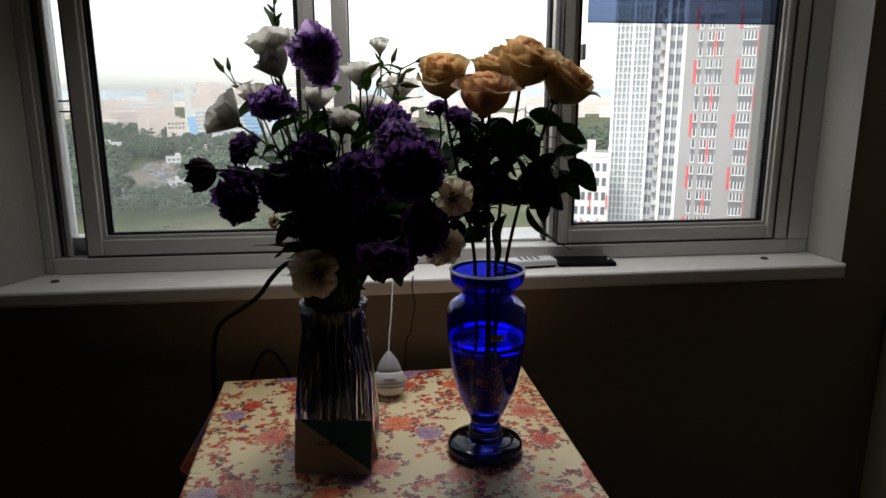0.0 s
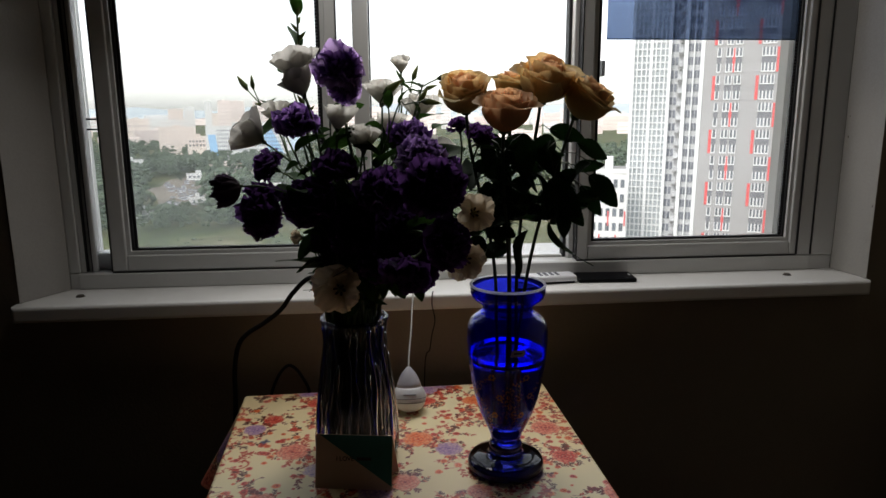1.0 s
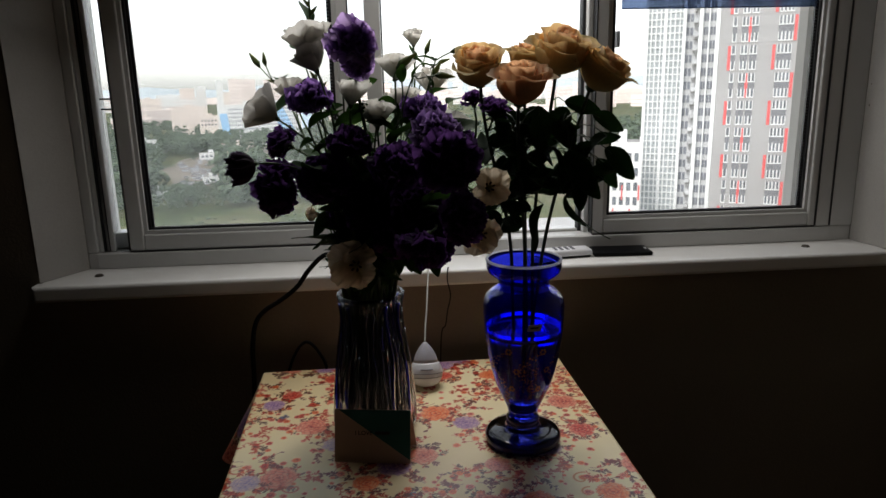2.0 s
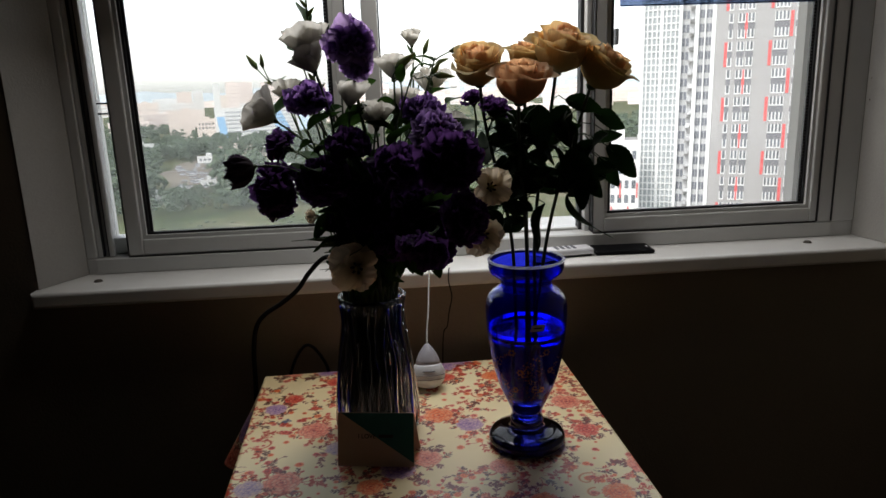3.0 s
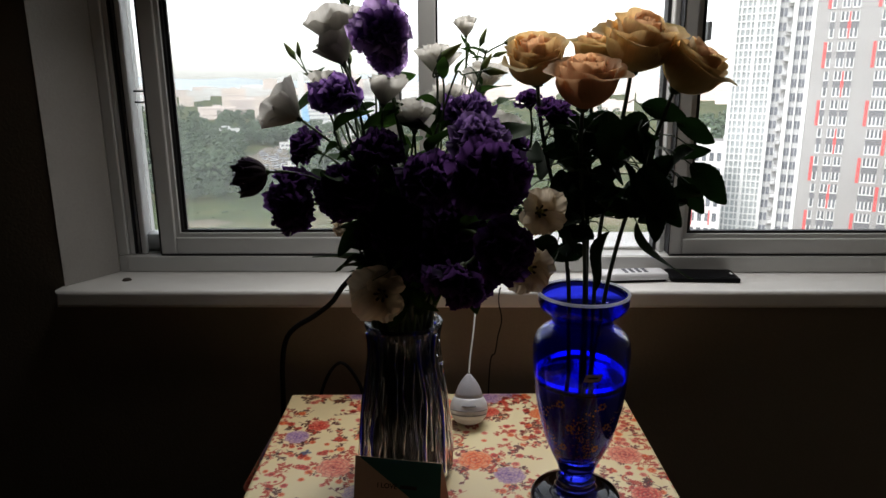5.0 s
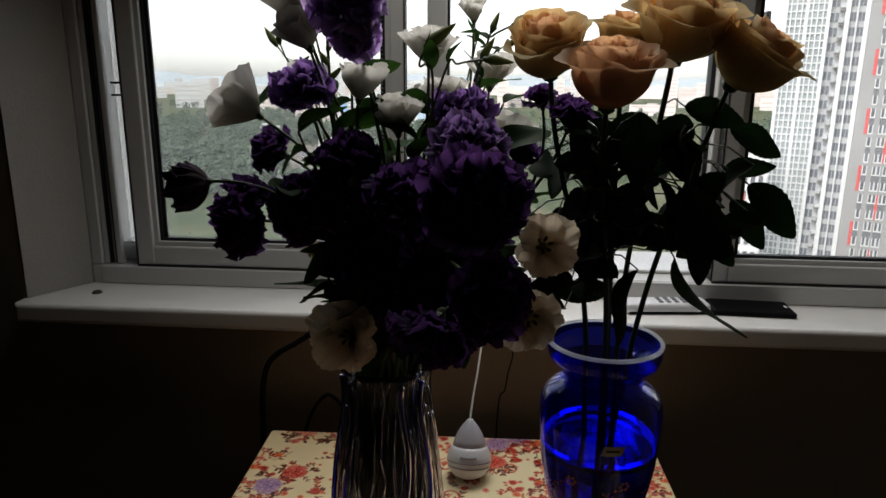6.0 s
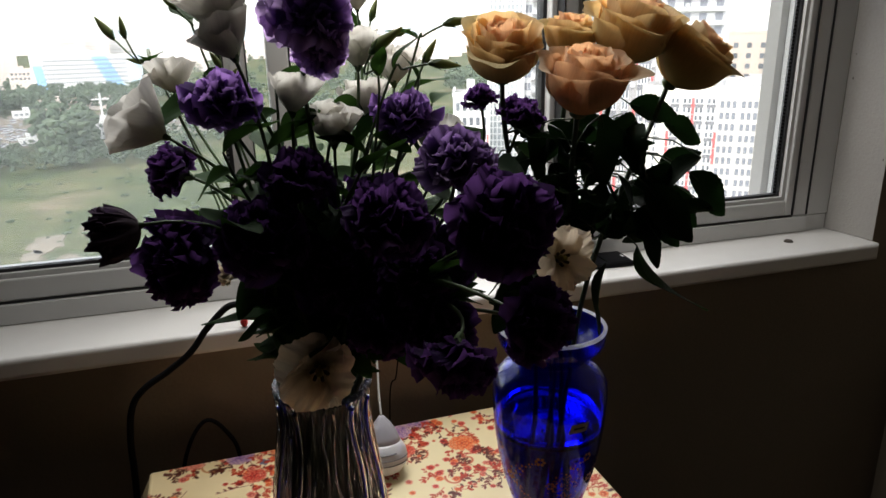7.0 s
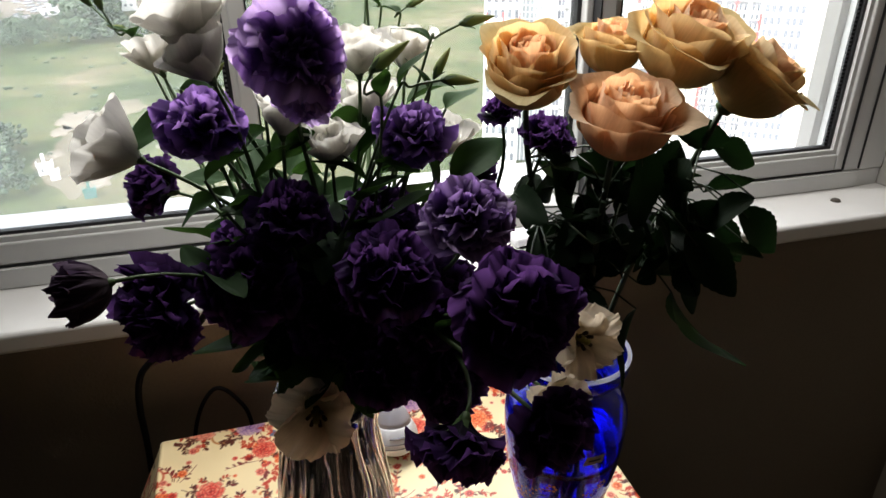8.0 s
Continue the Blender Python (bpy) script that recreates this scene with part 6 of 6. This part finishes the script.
part("blue_panel", slant(4, 20, 17, 2, 38.5, -0.10, -0.01), "facade_blue", wb)
part("blue_panel", slant(-54, -45, 3, 2, 30, -0.10, -0.01), "facade_blue", wb)
part("end_wall", boxed(43, 55.5, -1.2, -0.01, 0, 38), "facade_pale_blue", wb)
bb_ = block("brick_block", "beige building with a red roof among the trees", -15.75, 900, 44, 16, GZ, -22.5, "facade_beige", "roof_red")
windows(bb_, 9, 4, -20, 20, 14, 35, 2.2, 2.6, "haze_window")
bc_ = block("brick_block", "beige building with a red roof among the trees", -14.2, 870, 26, 12, GZ, -33, "facade_beige", "roof_red")
windows(bc_, 6, 2, -12, 12, 14, 24, 2.2, 2.4)
b2 = block("low_hall", "long low beige hall with a red roof beside the parking lot", -11.9, 650, 52, 14, GZ, -51, "facade_beige", "roof_red")
windows(b2, 10, 1, -24, 24, 3, 6.5, 2.4, 1.8)
b5 = block("low_hall", "long low beige hall with a red roof beside the parking lot", -8.9, 640, 30, 14, GZ, -52, "facade_pink", "roof_red")
windows(b5, 7, 1, -14, 14, 3, 6, 2.4, 1.8)
b3 = block("low_hall", "low white hall at the edge of the field", -7.7, 418, 13, 10, GZ, -51, "facade_white", "roof_grey")
windows(b3, 5, 2, -6, 6, 1.5, 8, 1.3, 1.4)
b6 = block("low_hall", "low white hall at the edge of the field", -9.3, 455, 22, 10, GZ, -49, "facade_white", "roof_grey")
windows(b6, 6, 2, -10, 10, 1.5, 9, 1.6, 1.6)
b4 = block("low_hall", "low white hall among trees", -19.5, 700, 40, 14, GZ, -48, "facade_white", "roof_grey")
windows(b4, 8, 2, -18, 18, 3, 10, 2.4, 1.8)
for az, d, w, h, mat, roof, lab in ((-14.4, 610, 20, 5, "facade_white", "roof_grey", "low white shed beside the parking lot"), (-13.7, 575, 13, 4, "facade_white", "roof_grey", "low white shed beside the parking lot"), (-13.0, 590, 16, 6, "facade_beige", "roof_red", "beige hut with a red roof beside the parking lot"),
                                    (-14.6, 452, 11, 4, "facade_white", "roof_grey", "low white shed at the edge of the woods"), (-18.6, 405, 10, 4, "facade_white", "roof_grey", "low white shed at the edge of the woods"),
                                    (-17.7, 181, 3.6, 2.4, "facade_white", "roof_grey", "small white shed on the field"), (-17.2, 176, 2.2, 2.0, "facade_white", "roof_grey", "small white shed on the field"), (-15.1, 160, 2.6, 1.6, "teal_sheet", "teal_sheet", "small teal container on the field")):
    sh = block("shed", lab, az, d, w, 0.6 * w, GZ, GZ + h, mat, roof)
    windows(sh, max(2, int(w / 4)), 1, -0.45 * w, 0.45 * w, 0.35 * h, 0.8 * h, 0.11 * w, 0.35 * h, "dim_window")
ml = thing("lamp_mast", "tall thin white mast beside the parking lot", "mast", at=facade_pose(-9.4, 535))
mb = bmesh.new()
bmesh.ops.create_cone(mb, cap_ends=True, segments=10, radius1=0.9, radius2=0.7, depth=22, matrix=Matrix.Translation((0, 0, 11)))
part("pole", mb, "facade_white", ml)
part("cross_beam", boxed(-6.0, 6.0, -0.4, 0.4, 17.0, 18.0, 0.2), "facade_white", ml)

# skyline
rs = random.Random(12)
for k in range(74):
    az = -40 + 66 * (k + rs.random()) / 74
    d = rs.uniform(1050, 2600)
    w = rs.uniform(25, 90)
    top = rs.uniform(-45, -26) if rs.random() < 0.75 else rs.uniform(-24, -2)
    if rs.random() < 0.25:
        w, top = rs.uniform(18, 28), rs.uniform(-6, 22) * d / 2000
    if -19 < az < -7 and rs.random() < 0.45:
        d, w, top = rs.uniform(1600, 2400), rs.uniform(22, 48), rs.uniform(-12, 24)
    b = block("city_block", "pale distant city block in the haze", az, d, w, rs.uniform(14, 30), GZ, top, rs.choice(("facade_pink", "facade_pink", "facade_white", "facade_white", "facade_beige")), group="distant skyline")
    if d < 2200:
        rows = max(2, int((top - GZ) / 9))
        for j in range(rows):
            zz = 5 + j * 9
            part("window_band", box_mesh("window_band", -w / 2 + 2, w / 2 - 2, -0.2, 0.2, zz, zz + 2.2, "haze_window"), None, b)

for k in range(34):
    block("city_block", "low pale city block far off in the haze", -38 + 60 * (k + rs.random()) / 34, rs.uniform(2300, 3000), rs.uniform(70, 170), rs.uniform(20, 40), GZ, rs.uniform(-44, -18), rs.choice(("facade_pink", "facade_white", "facade_white")), group="distant skyline")

# ---- the tower across the street ----
TAZ, TD = 26.5, 170.0


def s_at(az):
    return TD * math.tan(radians(az - TAZ))


tower = thing("tower", "tall grey residential tower with red panels and a glazed flank", "tower", at=facade_pose(28.01, TD / 1.05, 0))
A0, A1, B1, C1, E0, E1 = s_at(20.3), s_at(23.0), s_at(25.5), s_at(33.2), s_at(33.2), s_at(38.2)
ZT = 60.0
part("wall", boxed(B1, C1, 0, 16, GZ, ZT), "facade_grey", tower)
part("wall", boxed(A1, B1 - 0.01, 1.8, 16, GZ, ZT), "facade_dark", tower)
part("wall", boxed(A0, A1 - 0.01, 0.2, 16, GZ, ZT), "curtain_wall", tower, "glazed curtain wall")
part("wall", boxed(E0 + 0.01, E1, 1.2, 16, GZ, ZT), "facade_dark", tower)

# glazed flank: pale floor strips and mullions
strip = box_mesh("floor_strip", A0, A1 - 0.02, -0.15, 0.35, -0.13, 0.13, "far_frame")
for k in range(64):
    part("floor_strip", strip, None, tower, at=pose(0, 0, -46 + 1.5 * k))
for k in range(9):
    x = A0 + (A1 - A0) * k / 8
    wdt = 0.34 if k % 4 == 0 else 0.12
    part("mullion", box_mesh("mullion", x - wdt, x + wdt, -0.3, 0.3, GZ + 0.1, ZT - 0.1, "far_frame"), None, tower)
# recessed strip: window columns between pale piers, a column of cooling units
unit = box_mesh("cooling_unit", -0.45, 0.45, -0.7, -0.05, -0.4, 0.4, "unit_grey")
for px, pw, py in ((0.05, 0.14, -0.2), (3.4, 0.42, 0.2), (5.12, 0.14, 0.6), (6.95, 0.42, 0.2)):
    part("pier", box_mesh("pier", A1 + px - pw + 0.02, A1 + px + pw, py, 1.79, GZ + 0.1, ZT - 0.2, "far_frame"), None, tower)
slots = [box_mesh("window", A1 + x0, A1 + x1, 1.62, 1.9, -0.85, 0.85, "dim_window") for x0, x1 in ((0.35, 0.95), (1.15, 1.75), (3.95, 4.4), (4.5, 4.93), (5.35, 5.85), (5.98, 6.45))]
rail = box_mesh("balcony", A1 + 1.9, A1 + 2.95, 0.7, 1.75, -0.5, 0.35, "facade_grey")
for k in range(30):
    z = -52 + 2.95 * k
    part("balcony", rail, None, tower, at=pose(0, 0, z))
    for me in slots:
        part("window", me, None, tower, at=pose(0, 0, z + 1.3))
    part("cooling_unit", unit, None, tower, at=pose(A1 + 2.3 + 0.25 * (k % 2), 0.7, z + 0.5))


def window_group(n, w):
    """Two storeys of white-framed windows with a dark spandrel between: one mesh a piece."""
    out = []
    total = n * w
    bm = bmesh.new()
    box(bm, -total / 2, total / 2, -0.12, 0.2, -0.55, 0.75)
    out.append(("spandrel", bm_mesh("spandrel", bm, "spandrel")))
    for i in range(n):
        x = -total / 2 + w * (i + 0.5)
        for zc in (1.75, -1.55):
            fm = bmesh.new()
            box(fm, x - w * 0.47, x + w * 0.47, -0.22, 0.2, zc - 0.95, zc - 0.72)
            box(fm, x - w * 0.47, x - w * 0.30, -0.22, 0.2, zc - 0.719, zc + 0.95)
            box(fm, x + w * 0.30, x + w * 0.47, -0.22, 0.2, zc - 0.719, zc + 0.95)
            out.append(("window_frame", bm_mesh("window_frame", fm, "far_frame")))
            out.append(("window", box_mesh("window", x - w * 0.29, x + w * 0.29, -0.1, 0.2, zc - 0.71, zc + 0.95, "far_window")))
    return out


G1, G2, G4 = window_group(1, 0.95), window_group(2, 0.76), window_group(4, 0.72)
redme = box_mesh("red_panel", -0.30, 0.30, -0.16, 0.2, -2.5, 2.7, "red_panel")
cols = [(0.97, G1), (3.1, G2), (4.95, G2), (11.0, G4), (14.4, G2), (18.4, G4)]
for row in range(-8, 8):
    zc = -6.75 + 5.9 * row
    odd = row % 2
    for x, grp in cols:
        for nm, me in grp:
            part(nm, me, None, tower, at=pose(B1 + 2.0 + x, 0, zc))
    for x in ((4.02, 12.9) if odd else (0.15, 9.0)):
        part("red_panel", redme, None, tower, at=pose(B1 + 2.0 + x, 0, zc))
    part("red_panel", redme, None, tower, at=pose(B1 + 2.0 + (20.2 if odd else 16.5), 0, zc))
    for x in (15.9, 20.2):
        part("cooling_unit", unit, None, tower, at=pose(B1 + 2.0 + x, 0, zc + (0.6 if odd else -0.8)))
ebal = box_mesh("balcony", E0 + 1.2, E1 - 1.2, 0.0, 1.19, -0.35, 0.35, "far_frame")
ewin = box_mesh("window", -0.8, 0.8, 1.0, 1.4, -0.8, 0.8, "dim_window")
for k in range(22):
    z = -34 + 2.95 * k
    part("balcony", ebal, None, tower, at=pose(0, 0, z))
    for q in range(4):
        part("window", ewin, None, tower, at=pose(E0 + 2.4 + (E1 - E0 - 4.8) * q / 3, 0, z + 1.4))
    part("cooling_unit", unit, None, tower, at=pose(E0 + 3.5 + 2.2 * (k % 3), 0.2, z + 0.9))

# lower wing in front of it: rounded corner, pale walls, red strips, plant on the roof
wing = thing("lower_wing", "lower pale apartment block with red panels and roof machinery", "building", at=facade_pose(38.0, 128.0, 0))
W0, W1, WT = 128 * math.tan(radians(33.9 - 38)), 128 * math.tan(radians(44.5 - 38)), -10.2
rad = 5.0
plan = [(W0 + rad - rad * math.cos(radians(a)), rad - rad * math.sin(radians(a))) for a in range(0, 91, 10)] + [(W1, 0), (W1, 22), (W0, 22)]
part("wall", prism(plan, GZ, WT), "facade_cream", wing)
part("roof", prism([(x * 0.985, y * 0.97 + 0.4) for x, y in plan], WT + 0.004, WT + 0.15), "roof_grey", wing)
pb = bmesh.new()
for (xa, ya), (xb, yb) in zip(plan[:-2], plan[1:-1]):
    dx, dy = xb - xa, yb - ya
    ln = math.hypot(dx, dy)
    nx_, ny_ = -dy / ln * 0.3, dx / ln * 0.3
    q = [(xa, ya), (xb, yb), (xb + nx_, yb + ny_), (xa + nx_, ya + ny_)]
    lo = [pb.verts.new((x, y, WT + 0.002)) for x, y in q]
    hi = [pb.verts.new((x, y, WT + 0.9)) for x, y in q]
    pb.faces.new(hi)
    for i in range(4):
        j = (i + 1) % 4
        pb.faces.new((lo[i], lo[j], hi[j], hi[i]))
part("parapet", pb, "facade_cream", wing)
rr_ = random.Random(3)
for k in range(22):
    x, y = rr_.uniform(W0 + 3, W1 - 2), rr_.uniform(2, 18)
    s = rr_.uniform(0.5, 1.3)
    part("roof_unit", box_mesh("roof_unit", -s, s, -s, s, 0, s * 1.4, "unit_grey"), None, wing, at=pose(x, y, WT + 0.151))
for row in range(12):
    zc = WT - 2.6 - 3.0 * row
    for k in range(7):
        x = W0 + rad + 1.2 + 2.05 * k
        if x < 4.2:
            for nm, me in window_group(2, 0.78) if row == 0 and k == 0 else WG:
                part(nm, me, None, wing, at=Matrix.Translation((x, 0, zc)) @ Matrix.Diagonal((1, 1, 0.5, 1)))
            if row == 0 and k == 0:
                WG = window_group(2, 0.78)
    for a in (20, 45, 70):
        x, y = W0 + rad - rad * math.cos(radians(a)), rad - rad * math.sin(radians(a))
        for nm, me in WG[:5]:
            part(nm, me, None, wing, at=Matrix.Translation((x, y, zc)) @ Matrix.Rotation(radians(a - 90), 4, "Z") @ Matrix.Diagonal((0.8, 1, 0.5, 1)))
    for q, x in enumerate((W0 + rad + 0.2, W0 + rad + 4.3, W0 + rad + 8.3)):
        if (row // 2 + q) % 2:
            part("red_panel", redme, None, wing, at=Matrix.Translation((x, 0, zc)) @ Matrix.Diagonal((1, 1, 0.55, 1)))
gridme = box_mesh("window", -0.33, 0.33, -0.1, 0.2, -0.62, 0.62, "dim_window")
for row in range(18):
    for k in range(6):
        part("window", gridme, None, wing, at=pose(5.0 + 1.0 * k + (0.5 if k > 2 else 0), 0, WT - 2.2 - 2.0 * row))

tan_b = block("tan_block", "tan apartment block behind the lower wing", 41.3, 240, 18, 20, GZ, -2, "facade_tan")
windows(tan_b, 4, 8, -8, 8, 30, 56, 1.4, 1.6)
for az, d, w, top in ((44.5, 300, 40, -8), (47, 220, 30, 4), (41, 420, 50, -6)):
    o = block("city_block", "pale city block beyond the tower", az, d, w, 20, GZ, top, "facade_white", group="distant skyline")
    windows(o, 8, 12, -w / 2 + 1, w / 2 - 1, 8, top - GZ - 2, 2.0, 1.7)
lowb = block("low_block", "low white apartment block beside the tower with many windows", 20.0, 142, 7.6, 14, GZ, -12.4, "facade_white")
windows(lowb, 5, 14, -3.5, 3.5, 4, 47, 0.8, 1.7)
for k in range(5):
    part("red_panel", redme, None, lowb, at=Matrix.Translation((-3.3 + 1.7 * k, 0, 38 - 5 * (k % 2))) @ Matrix.Diagonal((0.5, 1, 0.6, 1)))
